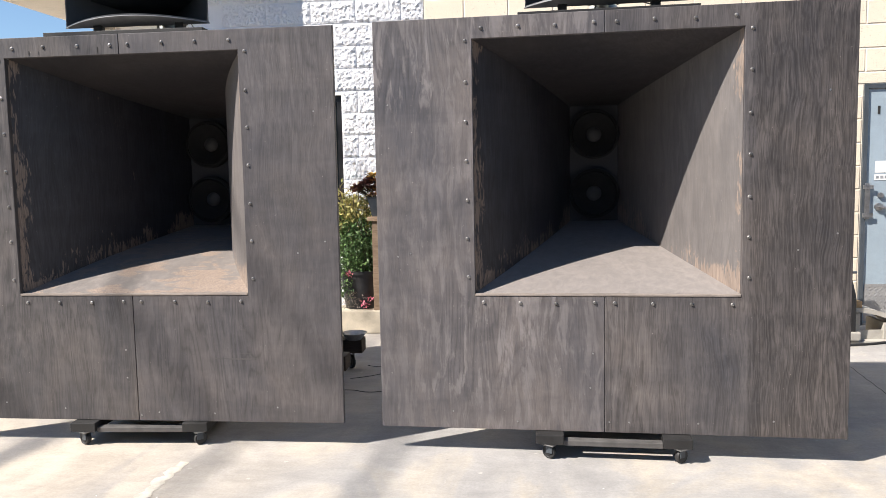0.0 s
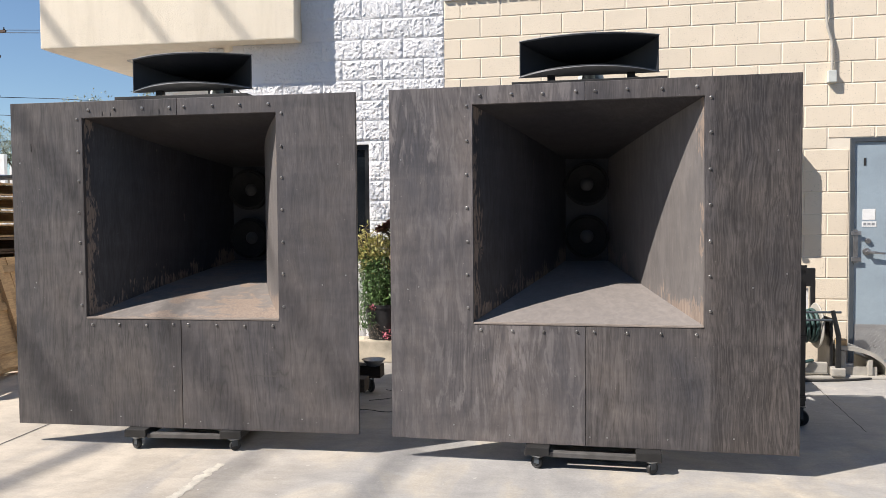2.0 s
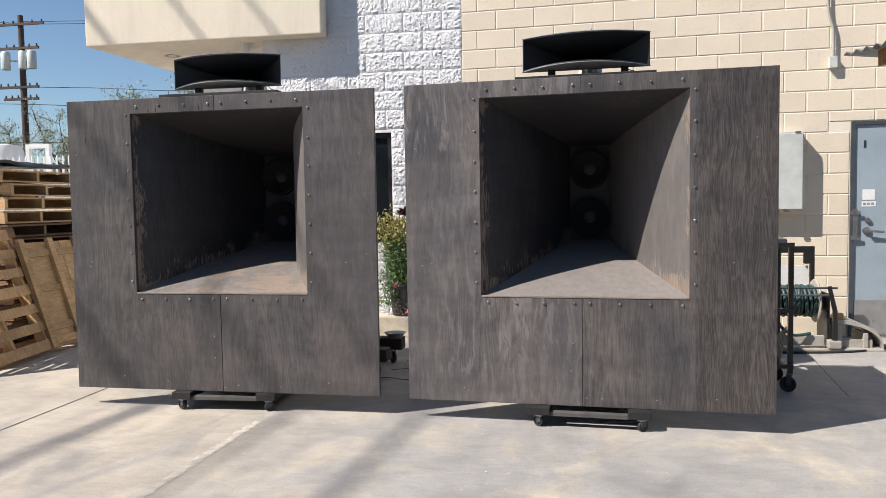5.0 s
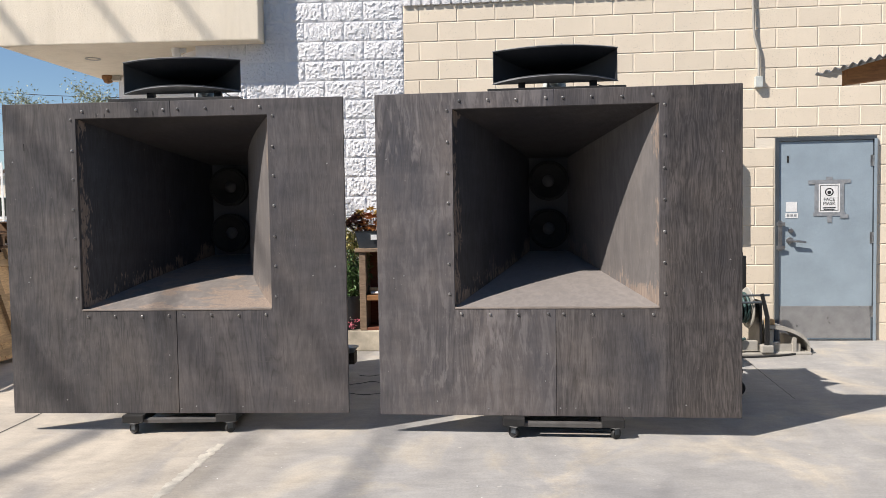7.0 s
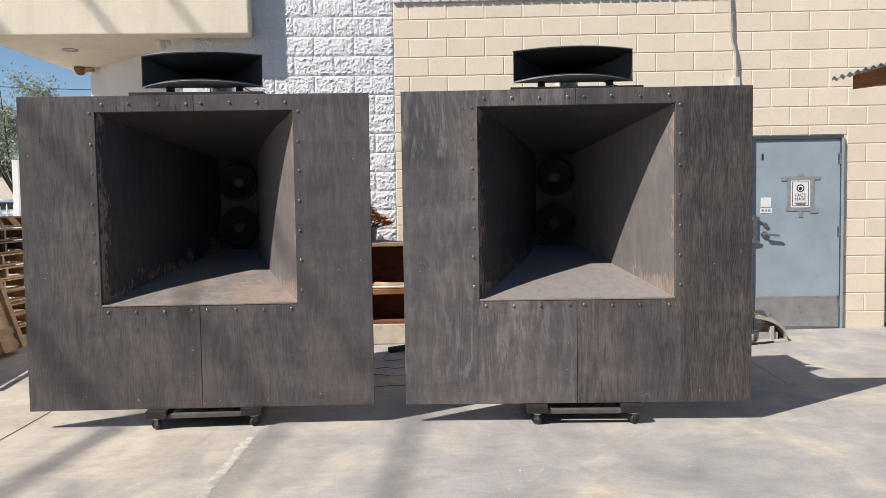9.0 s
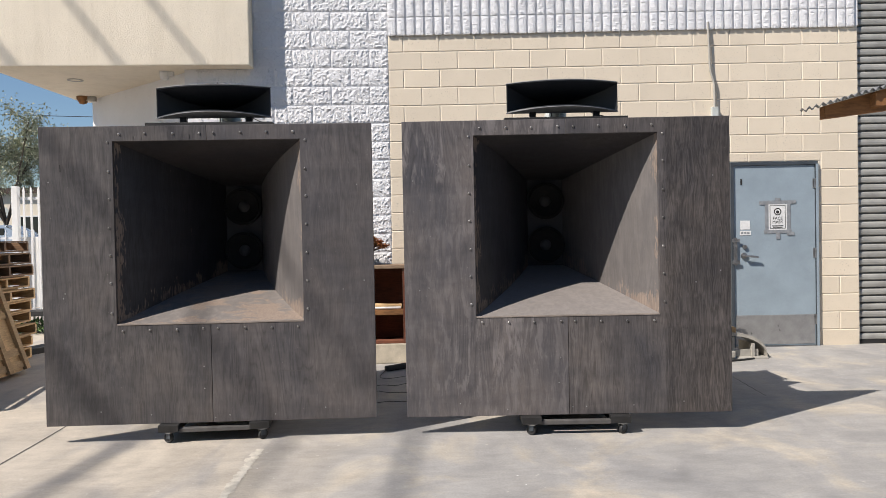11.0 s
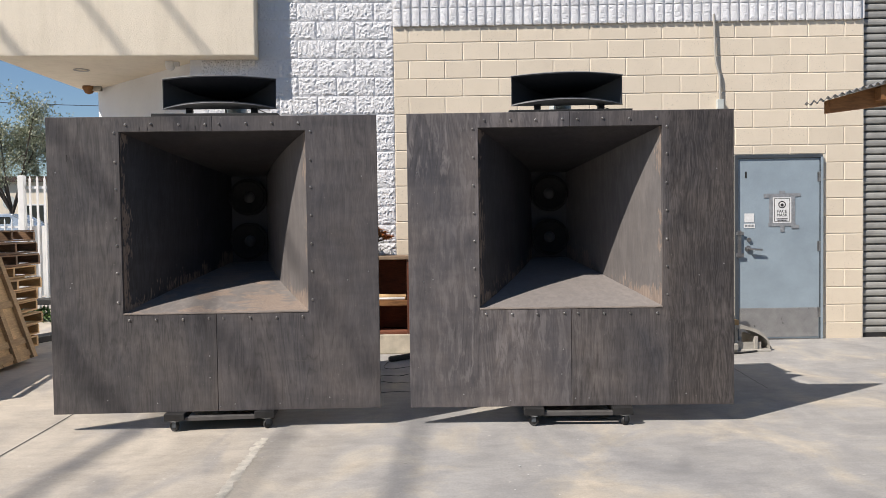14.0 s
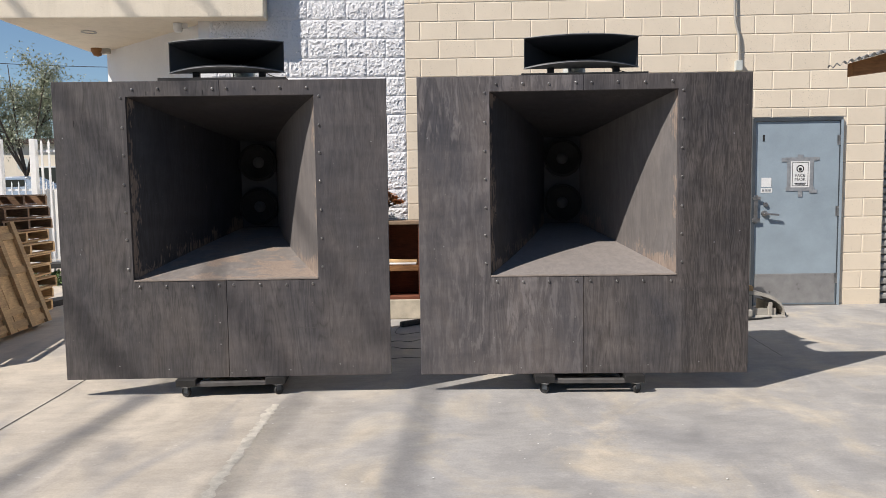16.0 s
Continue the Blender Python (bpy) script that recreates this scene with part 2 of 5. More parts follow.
def block_paint(name, color, pit, spread, rock=0.0):
    m = Nodes(name)
    v = m.coords(world_space=True)
    grit = m.noise(v, 120.0, 5, 0.7)
    holes = m.noise(v, 75.0, 3, 0.6)
    where = m.noise(v, 3.2, 4, 0.6)
    stain = m.noise(v, 1.7, 6, 0.65)
    rnd = m.node("ShaderNodeObjectInfo").outputs["Random"]
    col = m.ramp(stain, [(0.3, tuple(c * 0.92 for c in color)), (0.65, color)])
    col = m.mix(1.0, col, m.ramp(rnd, [(0, g(1 - spread)), (1, g(1.0))]), "MULTIPLY")
    pores = m.mix(1.0, m.ramp(holes, [(0.32, g(pit)), (0.39, g(0.0))]), m.ramp(where, [(0.42, g(0.15)), (0.62, g(1.0))]), "MULTIPLY")
    col = m.mix(pores, col, tuple(c * 0.5 for c in color))
    n = m.bump(grit, 0.4, 0.004)
    n = m.bump(holes, 0.35, 0.005, n)
    if 0 < rock < 0.5:
        n = m.bump(m.noise(v, 55.0, 7, 0.72, 0.3), rock, 0.014, n)
        streak = m.noise(m.coords((1.0, 1.0, 0.12), True), 7.0, 5, 0.6, 0.4)
        col = m.mix(0.5, col, m.ramp(streak, [(0.34, (0.86, 0.85, 0.83)), (0.55, g(1.0))]), "MULTIPLY")
    elif rock:
        n = m.bump(m.noise(v, 58.0, 7, 0.72, 0.8), 0.8 * rock, 0.014, n)
        col = m.mix(m.ramp(m.noise(v, 42.0, 5, 0.7, 0.6), [(0.28, g(0.5)), (0.40, g(0.0))]), col, tuple(c * 0.7 for c in color))
    return m.done(col, 0.85, 0.0, n)


def foliage(name, a, b):
    m = Nodes(name)
    isl = m.node("ShaderNodeNewGeometry").outputs["Random Per Island"]
    col = m.ramp(isl, [(0.0, a), (1.0, b)])
    m.bsdf.inputs["Subsurface Weight"].default_value = 0.0
    return m.done(col, 0.55)


M_PLY = plywood("stained_plywood", (1.12, 1.085, 1.12), 0.25, 0.42)
M_PLY_FIGURED = plywood("stained_plywood_figured", (1.04, 1.0, 1.0), 0.42, 0.38)
M_PLY_FLAKED = plywood("stained_plywood_flaked", (1.42, 1.38, 1.42), 0.2, 1.0)
M_PLY_SHEETS = plywood("stained_plywood_two_sheets", (1.13, 1.085, 1.09), 0.52, 0.6, dark_sheet=0.63)
# Sunlight is painted into horn floors and right walls as a paler tone.
M_PLY_WORN = plywood("worn_sunlit_horn_plywood", (1.0, 0.98, 0.98), 0.3, 0.7, worn=0.76, sun_tone=0.62)
M_PLY_FLOOR = plywood("sunlit_horn_plywood", (1.02, 1.01, 1.03), 0.12, 0.2, sun_tone=0.80)
M_PLY_SIDE = plywood("sunlit_horn_side_plywood", (0.90, 0.895, 0.92), 0.36, 0.5, worn=0.68, low_wear=True, sun_tone=0.40)
# Left walls (scuffed low down) and ceilings: shade put in as dark bluish tints.
M_PLY_SHADED = plywood("shaded_horn_side_plywood", (0.36, 0.38, 0.47), 0.5, 0.5, worn=0.62, low_wear=True)
M_PLY_TOP = plywood("shaded_horn_ceiling_plywood", (0.40, 0.385, 0.425), 0.3, 0.6)
M_EDGE = rough_wood("plywood_edge", (0.36, 0.31, 0.27), (0.20, 0.17, 0.15), 0.2)
M_BLACK = painted("black_plastic", (0.012, 0.012, 0.013), 0.38, 0.0, 0.2, 9, 0.12)
M_BLACK_WOOD = painted("black_painted_wood", (0.017, 0.0165, 0.0165), 0.62, 0.0, 0.35, 12, 0.3, 90)
M_FLANGE = painted("worn_grey_plastic", (0.27, 0.275, 0.285), 0.55, 0.0, 0.25, 12, 0.15)
M_HORN = painted("navy_black_plastic", (0.014, 0.017, 0.023), 0.5, 0.0, 0.2, 9, 0.12)
M_CONE = painted("paper_cone", (0.006, 0.006, 0.0065), 0.8, 0.0, 0.2, 20, 0.2)
M_CAP = painted("dust_cap", (0.045, 0.045, 0.048), 0.55, 0.0, 0.2, 30, 0.1)
M_THROAT = painted("throat_board", (0.040, 0.041, 0.047), 0.75, 0.0, 0.2, 10, 0.2)
M_BOLT = painted("bolt_steel", (0.34, 0.33, 0.32), 0.40, 0.75, 0.3, 60, 0.1, spread=0.55)
M_RUBBER = painted("caster_rubber", (0.018, 0.018, 0.018), 0.6, 0.0, 0.3, 30, 0.2)
M_STEEL = painted("dull_steel", (0.32, 0.32, 0.32), 0.42, 0.9, 0.3, 15, 0.1)
M_GROUND = concrete_ground()
M_JOINT = painted("joint_filler", (0.07, 0.066, 0.062), 0.9, 0.0, 0.3, 8, 0.3)
M_BEIGE = block_paint("beige_block_paint", (0.74, 0.645, 0.51), 0.75, 0.09)
M_BEIGE_JOINT = block_paint("beige_mortar", (0.76, 0.685, 0.565), 0.1, 0.02)
M_WHITE_ROCK = block_paint("white_split_face", (0.80, 0.80, 0.81), 0.3, 0.05, 1.0)
M_WHITE_JOINT = block_paint("white_mortar", (0.78, 0.78, 0.785), 0.1, 0.02)
M_STUCCO = block_paint("cream_stucco", (0.78, 0.695, 0.56), 0.3, 0.0, 0.42)
M_DOOR = painted("blue_grey_door_paint", (0.295, 0.36, 0.41), 0.42, 0.0, 0.10, 3, 0.05)
M_BAR = painted("weathered_grey_bar", (0.085, 0.081, 0.078), 0.7, 0.0, 0.3, 14, 0.3)
M_KERB = painted("dirty_cream_concrete", (0.52, 0.46, 0.36), 0.85, 0.0, 0.25, 7, 0.3)
M_SMEAR = painted("pale_cement", (0.50, 0.465, 0.40), 0.85, 0.0, 0.28, 14, 0.3)
# Dark grey for small parts; on the door frame it stands in for shade.
M_FRAME = painted("dark_grey_and_frame_shade", (0.055, 0.066, 0.078), 0.45, 0.0, 0.2, 6, 0.05)
M_KICK = painted("diamond_plate", (0.36, 0.36, 0.36), 0.34, 0.45, 0.15, 9, 0.1)
M_PAPER = painted("paper", (0.75, 0.75, 0.74), 0.8, 0.0, 0.06, 30, 0.2)
M_TAPE = painted("grey_tape", (0.30, 0.315, 0.33), 0.45, 0.2, 0.2, 20, 0.2)
M_INK = painted("ink", (0.02, 0.02, 0.02), 0.8)
M_GALV = painted("galvanised_sheet", (0.24, 0.25, 0.26), 0.5, 0.6, 0.3, 7, 0.1)
M_SHUTTER = painted("shutter_slat_paint", (0.33, 0.325, 0.305), 0.55, 0.0, 0.2, 5, 0.08, spread=0.12)
M_PALLET = rough_wood("pallet_wood", (0.84, 0.57, 0.29), (0.50, 0.31, 0.15), 0.35)
M_PALLET_OLD = rough_wood("old_pallet_wood", (0.36, 0.21, 0.11), (0.15, 0.085, 0.045), 0.5)
M_BEAM = rough_wood("orange_beam", (0.42, 0.20, 0.07), (0.22, 0.10, 0.04), 0.25)
M_SHELF = rough_wood("red_brown_shelf", (0.26, 0.088, 0.042), (0.13, 0.042, 0.022), 0.3)
M_SHELF_EDGE = rough_wood("bare_shelf_edge", (0.42, 0.30, 0.20), (0.24, 0.16, 0.10), 0.3)
M_WHITE_METAL = painted("white_fence_paint", (0.74, 0.74, 0.73), 0.45, 0.0, 0.08, 5, 0.05)
M_GREY_METAL = painted("grey_box_paint", (0.57, 0.595, 0.56), 0.5, 0.1, 0.15, 6, 0.05)
M_GLASS = painted("dark_window_glass", (0.010, 0.013, 0.016), 0.06, 0.0, 0.1, 3, 0.0)
M_LEAF = foliage("green_leaves", (0.035, 0.085, 0.025), (0.15, 0.25, 0.075))
M_LEAF_TIP = foliage("yellow_green_leaves", (0.25, 0.27, 0.08), (0.60, 0.50, 0.20))
M_SUCCULENT = foliage("rust_succulent_leaves", (0.26, 0.075, 0.035), (0.62, 0.28, 0.08))
M_SUCCULENT_DARK = foliage("purple_succulent_leaves", (0.040, 0.016, 0.018), (0.16, 0.055, 0.045))
M_SUCCULENT_PALE = foliage("yellow_succulent_leaves", (0.32, 0.20, 0.05), (0.62, 0.46, 0.14))
M_BLOSSOM = foliage("pink_petals", (0.50, 0.10, 0.16), (0.70, 0.25, 0.30))
M_DRY = foliage("dry_leaves", (0.10, 0.08, 0.06), (0.34, 0.30, 0.25))
M_DARK_TIMBER = rough_wood("dark_timber", (0.075, 0.052, 0.038), (0.028, 0.02, 0.016), 0.2)
M_TREE_LEAF = foliage("tree_leaves", (0.14, 0.17, 0.09), (0.46, 0.46, 0.33))
M_BARK = rough_wood("bark", (0.16, 0.12, 0.09), (0.06, 0.045, 0.035), 0.2, (1, 1, 0.2))
M_POLE = rough_wood("utility_pole_wood", (0.12, 0.075, 0.055), (0.05, 0.032, 0.026), 0.2, (1, 1, 0.1))
M_POT = painted("black_nursery_pot", (0.025, 0.025, 0.027), 0.45, 0.0, 0.3, 15, 0.15)
M_HOSE = painted("green_hose", (0.035, 0.075, 0.070), 0.5, 0.0, 0.2, 20, 0.1)
M_GREY_PLASTIC = painted("grey_plastic", (0.38, 0.36, 0.32), 0.6, 0.0, 0.15, 10, 0.1)


# ---- building helpers ----
def box(bm, x0, x1, y0, y1, z0, z1, bevel=0.0):
    r = bmesh.ops.create_cube(bm, size=1.0, matrix=Matrix.Translation(((x0 + x1) / 2, (y0 + y1) / 2, (z0 + z1) / 2)) @ Matrix.Diagonal((x1 - x0, y1 - y0, z1 - z0, 1)))
    if bevel:
        edges = {e for v in r["verts"] for e in v.link_edges}
        bmesh.ops.bevel(bm, geom=list(edges), offset=bevel, segments=2, affect="EDGES", profile=0.6)
    return bm


def rod(bm, a, b, r0, r1=None, sides=12):
    """A round bar from a to b."""
    a, b = Vector(a), Vector(b)
    m = Matrix.Translation((a + b) / 2) @ (b - a).to_track_quat("Z", "Y").to_matrix().to_4x4()
    bmesh.ops.create_cone(bm, cap_ends=True, segments=sides, radius1=r0, radius2=r0 if r1 is None else r1, depth=(b - a).length, matrix=m)
    return bm


def lathe(bm, profile, centre=(0, 0, 0), axis="Z", sides=24):
    """Turns (radius, height) pairs round an axis."""
    c = Vector(centre)
    rings = []
    for r, h in profile:
        ring = []
        for i in range(sides):
            a = 2 * math.pi * i / sides
            u, v = r * math.cos(a), r * math.sin(a)
            p = {"Z": (u, v, h), "Y": (u, h, v), "X": (h, u, v)}[axis]
            ring.append(bm.verts.new(c + Vector(p)))
        rings.append(ring)
    for ra, rb in zip(rings, rings[1:]):
        for i in range(sides):
            j = (i + 1) % sides
            bm.faces.new((ra[i], ra[j], rb[j], rb[i]))
    return bm


def mesh_of(name, bm, material, smooth=False):
    bmesh.ops.recalc_face_normals(bm, faces=bm.faces)
    me = bpy.data.meshes.new(name)
    bm.to_mesh(me)
    bm.free()
    me.materials.append(material)
    if smooth:
        me.shade_smooth()
        me.set_sharp_from_angle(angle=radians(40))
    return me


def part(name, bm, material, parent, label="", smooth=False, at=None):
    ob = new(name, mesh_of(name, bm, material, smooth))
    ob.parent = parent
    if at is not None:
        ob.matrix_basis = at
    return tagged(ob, label)


def thing(name, label, category, m=None, group="", kind=""):
    ob = new(name)
    ob.empty_display_size = 0.1
    if m is not None:
        ob.matrix_basis = m
    return tagged(ob, label, category, group, kind)


def piece(name, me, parent, m):
    ob = new(name, me)
    ob.parent = parent
    ob.matrix_basis = m
    return ob


def B():
    return bmesh.new()


def tube(name, points, radius, material, parent=None, cyclic=False):
    """A bent round wire or hose through the points, as one mesh."""
    cu = bpy.data.curves.new(name, "CURVE")
    cu.dimensions = "3D"
    cu.bevel_depth = radius
    cu.bevel_resolution = 2
    cu.resolution_u = 5
    sp = cu.splines.new("NURBS")
    sp.points.add(len(points) - 1)
    for p, c in zip(sp.points, points):
        p.co = (*c, 1)
    sp.order_u = 3
    sp.use_endpoint_u = True
    sp.use_cyclic_u = cyclic
    cu.materials.append(material)
    ob = new(name, cu)
    ob.parent = parent
    return ob


# ---- ground ----
def ease(t):
    t = max(0.0, min(1.0, t))
    return t * t * (3 - 2 * t)


def ground_z(x, y):
    """The slab rises a little towards the foot of the wall by the door."""
    return 0.05 * ease((x - 1.2) / 3.4) * ease((y - 4.4) / 2.2)


b = B()
gx = [-400, -100, -30, -10, -4, 0, 1.0] + [1.3 + 0.3 * i for i in range(13)] + [8, 20, 100, 400]
gy = [-400, -100, -30, -10, 0, 4.0] + [4.4 + 0.2 * i for i in range(13)] + [9, 20, 100, 400]
rows = [[b.verts.new((x, y, ground_z(x, y))) for x in gx] for y in gy]
for ra, rb in zip(rows, rows[1:]):
    for i in range(len(gx) - 1):
        b.faces.new((ra[i], ra[i + 1], rb[i + 1], rb[i]))
ground = part("ground", b, M_GROUND, None)
tagged(ground, "stained grey and tan concrete yard with worn patches", "ground", kind="structure")


def joint(x0, y0, x1, y1, w, mat=None, label="dark expansion joint in the concrete yard", jag=0.004, ragged=0.0):
    a, c = Vector((x0, y0, 0)), Vector((x1, y1, 0))
    d = (c - a).normalized()
    s = Vector((-d.y, d.x, 0)) * w / 2
    bm = B()
    n = 90 if ragged else 24
    rnd = random.Random(17)
    last = None
    for i in range(n + 1):
        p = a.lerp(c, i / n) + s.normalized() * jag * math.sin(i * 2.3)
        p.z = ground_z(p.x, p.y) - 0.001
        wide = 1.0 + ragged * rnd.uniform(-1, 1), 1.0 + ragged * rnd.uniform(-1, 1)
        pair = [bm.verts.new(p + s * wide[0] + Vector((0, 0, 0.003))), bm.verts.new(p - s * wide[1] + Vector((0, 0, 0.003)))]
        if last:
            bm.faces.new((last[0], last[1], pair[1], pair[0]))
        last = pair
    ob = part("expansion_joint", bm, mat or M_JOINT, None)
    return tagged(ob, label, "joint", kind="structure")


joint(-2.60, -5.8, -2.64, 12.0, 0.011)
joint(2.72, 4.55, 2.86, 6.0, 0.006)
joint(-1.165, 0.9, -1.095, 3.52, 0.056, M_SMEAR, "pale cement smear along a slab joint", 0.004, 0.55)

# ---- building ----
BLOCK, COURSE, WALL_Y = 0.4145, 0.2015, 7.0
WING_BLOCK, WING_COURSE = 0.394, 0.1945
SEAM_X, END_X = -0.262, 4.845
DOOR = (3.442, 4.390, 2.062)
# the beige wing turns 3.6 degrees towards the yard at the seam
WING = pose(SEAM_X, WALL_Y, 0, 0, 0, -3.6) @ pose(-SEAM_X, -WALL_Y, 0)
LEAF = WING @ pose(0, 0, 0.043) @ Matrix.Diagonal((1, 1, 0.9685, 1))
WIN = (-1.95, -1.035, 0.95, 2.13)

wall_north = thing("wall_north", "white painted split-face block wall of the yard building", "wall", kind="structure")
wall_wing = thing("wall_northeast", "beige painted block wall of the yard building", "wall", WING, kind="structure")


def wall_core():
    """Backing of mortar behind the blocks, with the door and window openings left free."""
    bm = B()
    y0, y1 = WALL_Y + 0.0012, WALL_Y + 0.22
    box(bm, SEAM_X, DOOR[0], y0, y1, 0, 5.4)
    box(bm, DOOR[0], DOOR[1], y0, y1, DOOR[2], 5.4)
    box(bm, DOOR[1], END_X, y0, y1, 0, 5.4)
    part("mortar", bm, M_BEIGE_JOINT, wall_wing)
    bm = B()
    box(bm, WIN[1], SEAM_X, y0, y1, 0, 5.4)
    box(bm, WIN[0], WIN[1], y0, y1, 0, WIN[2])
    box(bm, WIN[0], WIN[1], y0, y1, WIN[3], 5.4)
    box(bm, -2.45, WIN[0], y0, y1, 0, 5.4)
    part("white_mortar", bm, M_WHITE_JOINT, wall_north)


wall_core()

window_1 = thing("window_1", "dark glazed window in the white rough block wall", "window", kind="structure")
b = B()
for x0, x1, z0, z1 in ((WIN[0], WIN[0] + 0.05, WIN[2], WIN[3]), (WIN[1] - 0.05, WIN[1], WIN[2], WIN[3]), (WIN[0] + 0.05, WIN[1] - 0.05, WIN[3] - 0.05, WIN[3]), (WIN[0] + 0.05, WIN[1] - 0.05, WIN[2], WIN[2] + 0.05)):
    box(b, x0, x1, 7.03, 7.09, z0, z1)
part("window_frame", b, M_BLACK, window_1)
part("pane", box(B(), WIN[0] + 0.05, WIN[1] - 0.05, 7.06, 7.068, WIN[2] + 0.05, WIN[3] - 0.05), M_GLASS, window_1)

# splayed wall under the overhanging storey, then the far side of the building
wall_splay = thing("wall_splay", "white painted wall set back under the overhanging storey", "wall", kind="structure")
b = B()
for (xa, ya), (xb, yb) in (((-4.10, 8.74), (-2.45, 7.12)), ((-4.10, 14.0), (-4.10, 8.74))):
    d = Vector((xb - xa, yb - ya, 0)).normalized()
    nrm = Vector((-d.y, d.x, 0)) * 0.2
    v = []
    for z in (0, 5.4):
        for p in (Vector((xa, ya, 0)), Vector((xb, yb, 0)), Vector((xb, yb, 0)) + nrm, Vector((xa, ya, 0)) + nrm):
            v.append(b.verts.new((p.x, p.y, z)))
    for f in ((0, 1, 2, 3), (7, 6, 5, 4), (0, 4, 5, 1), (1, 5, 6, 2), (2, 6, 7, 3), (3, 7, 4, 0)):
        b.faces.new([v[i] for i in f])
part("wall_panel", b, M_WHITE_ROCK, wall_splay)

# overhanging stuccoed storey
bay = thing("overhang", "cream stucco overhanging upper storey with soffit", "overhang", kind="structure")
b = B()
box(b, -4.43, -1.715, 6.778, 6.985, 3.16, 5.6, 0.012)
part("stucco_front", b, M_STUCCO, bay)
b = B()
vs = [b.verts.new((x, y, z)) for z in (3.165, 5.6) for x, y in ((-4.43, 6.985), (-1.715, 6.985), (-1.715, 7.0), (-2.40, 7.0), (-2.40, 7.25), (-4.08, 8.95), (-4.30, 8.95))]
n = 7
b.faces.new(vs[:n]), b.faces.new(vs[n:])
for i in range(n):
    b.faces.new((vs[i], vs[(i + 1) % n], vs[n + (i + 1) % n], vs[n + i]))
part("soffit", b, M_STUCCO, bay)


# added plain wall behind the walk, never in view: dims light reaching the horns
M_SKY_BLOCKER = block_paint("sky_blocker_blue_grey", (0.185, 0.19, 0.20), 0.3, 0.0)
wall_south = part("wall_south", box(B(), -13.0, 13.0, -6.1, -5.8, 0.0, 5.6), M_SKY_BLOCKER, None)
tagged(wall_south, "added plain blue-grey wall, out of view, that blocks sky light", "wall", kind="structure")

# ---- blocks ----
def split_block(w, h, seed, depth, back_y=0.03, step=0.017):
    """Rough split-face block, face towards -y, with a worn flat margin."""
    rnd = random.Random(seed)
    nx, nz = max(4, round(w / step)), max(5, round(h / step))
    bm = B()
    off = Vector((seed * 3.1, seed * 1.7, seed))
    grid = []
    for k in range(nz):
        row = []
        for i in range(nx):
            u, t = i / (nx - 1), k / (nz - 1)
            edge = min(u, 1 - u, t, 1 - t) <= 0.0
            p = Vector((u * w, t * h, 0)) + off
            d = 0.55 + 0.35 * noise.noise(p * 11) + 0.55 * noise.noise(p * 41) + rnd.uniform(-0.25, 0.25)
            d = -depth * max(0.05, d) * (0.25 if edge else 1.0)
            jig = 0.0 if edge else 0.35 * w / nx
            row.append(bm.verts.new((u * w + rnd.uniform(-jig, jig), d, t * h + (0 if edge else rnd.uniform(-0.006, 0.006)))))
        grid.append(row)
    for k in range(nz - 1):
        for i in range(nx - 1):
            q = (grid[k][i], grid[k][i + 1], grid[k + 1][i + 1], grid[k + 1][i])
            if (i + k) % 2:
                bm.faces.new(q[:3]), bm.faces.new((q[0], q[2], q[3]))
            else:
                bm.faces.new((q[0], q[1], q[3])), bm.faces.new((q[1], q[2], q[3]))
    ring = grid[0] + [r[-1] for r in grid[1:]] + grid[-1][-2::-1] + [r[0] for r in grid[-2:0:-1]]
    back = [bm.verts.new((v.co.x, back_y, v.co.z)) for v in ring]
    for i in range(len(ring)):
        j = (i + 1) % len(ring)
        bm.faces.new((ring[i], back[i], back[j], ring[j]))
    return bm


def flat_block(w, h):
    bm = B()
    box(bm, 0, w, 0, 0.03, 0, h)
    edges = [e for e in bm.edges if all(v.co.y < 0.001 for v in e.verts)]
    bmesh.ops.bevel(bm, geom=edges, offset=0.004, segments=1, affect="EDGES")
    return bm


GAP = 0.010
shapes = {}


def lay(kind, x0, x1, z, h, mat, parent, y):
    key = (kind, round(x1 - x0, 3), round(h, 3), random.randrange(6) if kind == "split" else 0)
    if key not in shapes:
        w = x1 - x0 - GAP
        bm = split_block(w, h - GAP, len(shapes) + 3, 0.015) if kind == "split" else flat_block(w, h - GAP)
        shapes[key] = mesh_of("block", bm, mat)
    piece("block", shapes[key], parent, pose(x0 + GAP / 2, y, z + GAP / 2))


# beige courses; the joints of each second course move by half a block
FIRST, WING_FIRST, TOP_Z = 0.150, 0.222, 3.51
for c in range(18):
    z = WING_FIRST + (c - 1) * WING_COURSE if c else 0.0
    h = min(WING_COURSE, TOP_Z - z) if c else WING_FIRST
    shift = 0.0 if c % 2 else WING_BLOCK / 2
    cuts = [SEAM_X]
    x = 2.269 - 20 * WING_BLOCK + shift
    while x < END_X - 0.05:
        if x > SEAM_X + 0.05:
            cuts.append(x)
        x += WING_BLOCK
    cuts.append(END_X)
    for xa, xb in zip(cuts, cuts[1:]):
        levels = [(z, h)]
        if z < DOOR[2] < z + h and xb > DOOR[0] and xa < DOOR[1]:
            levels = [(DOOR[2] + 0.004, z + h - DOOR[2] - 0.004)]
        for zz, hh in levels:
            spans = [(xa, xb)]
            if zz + hh / 2 < DOOR[2]:
                spans = [(xa, min(xb, DOOR[0] - 0.004)), (max(xa, DOOR[1] + 0.004), xb)]
            for p, q in spans:
                if q - p > 0.03:
                    lay("flat", p, q, zz, hh, M_BEIGE, wall_wing, WALL_Y - 0.004)

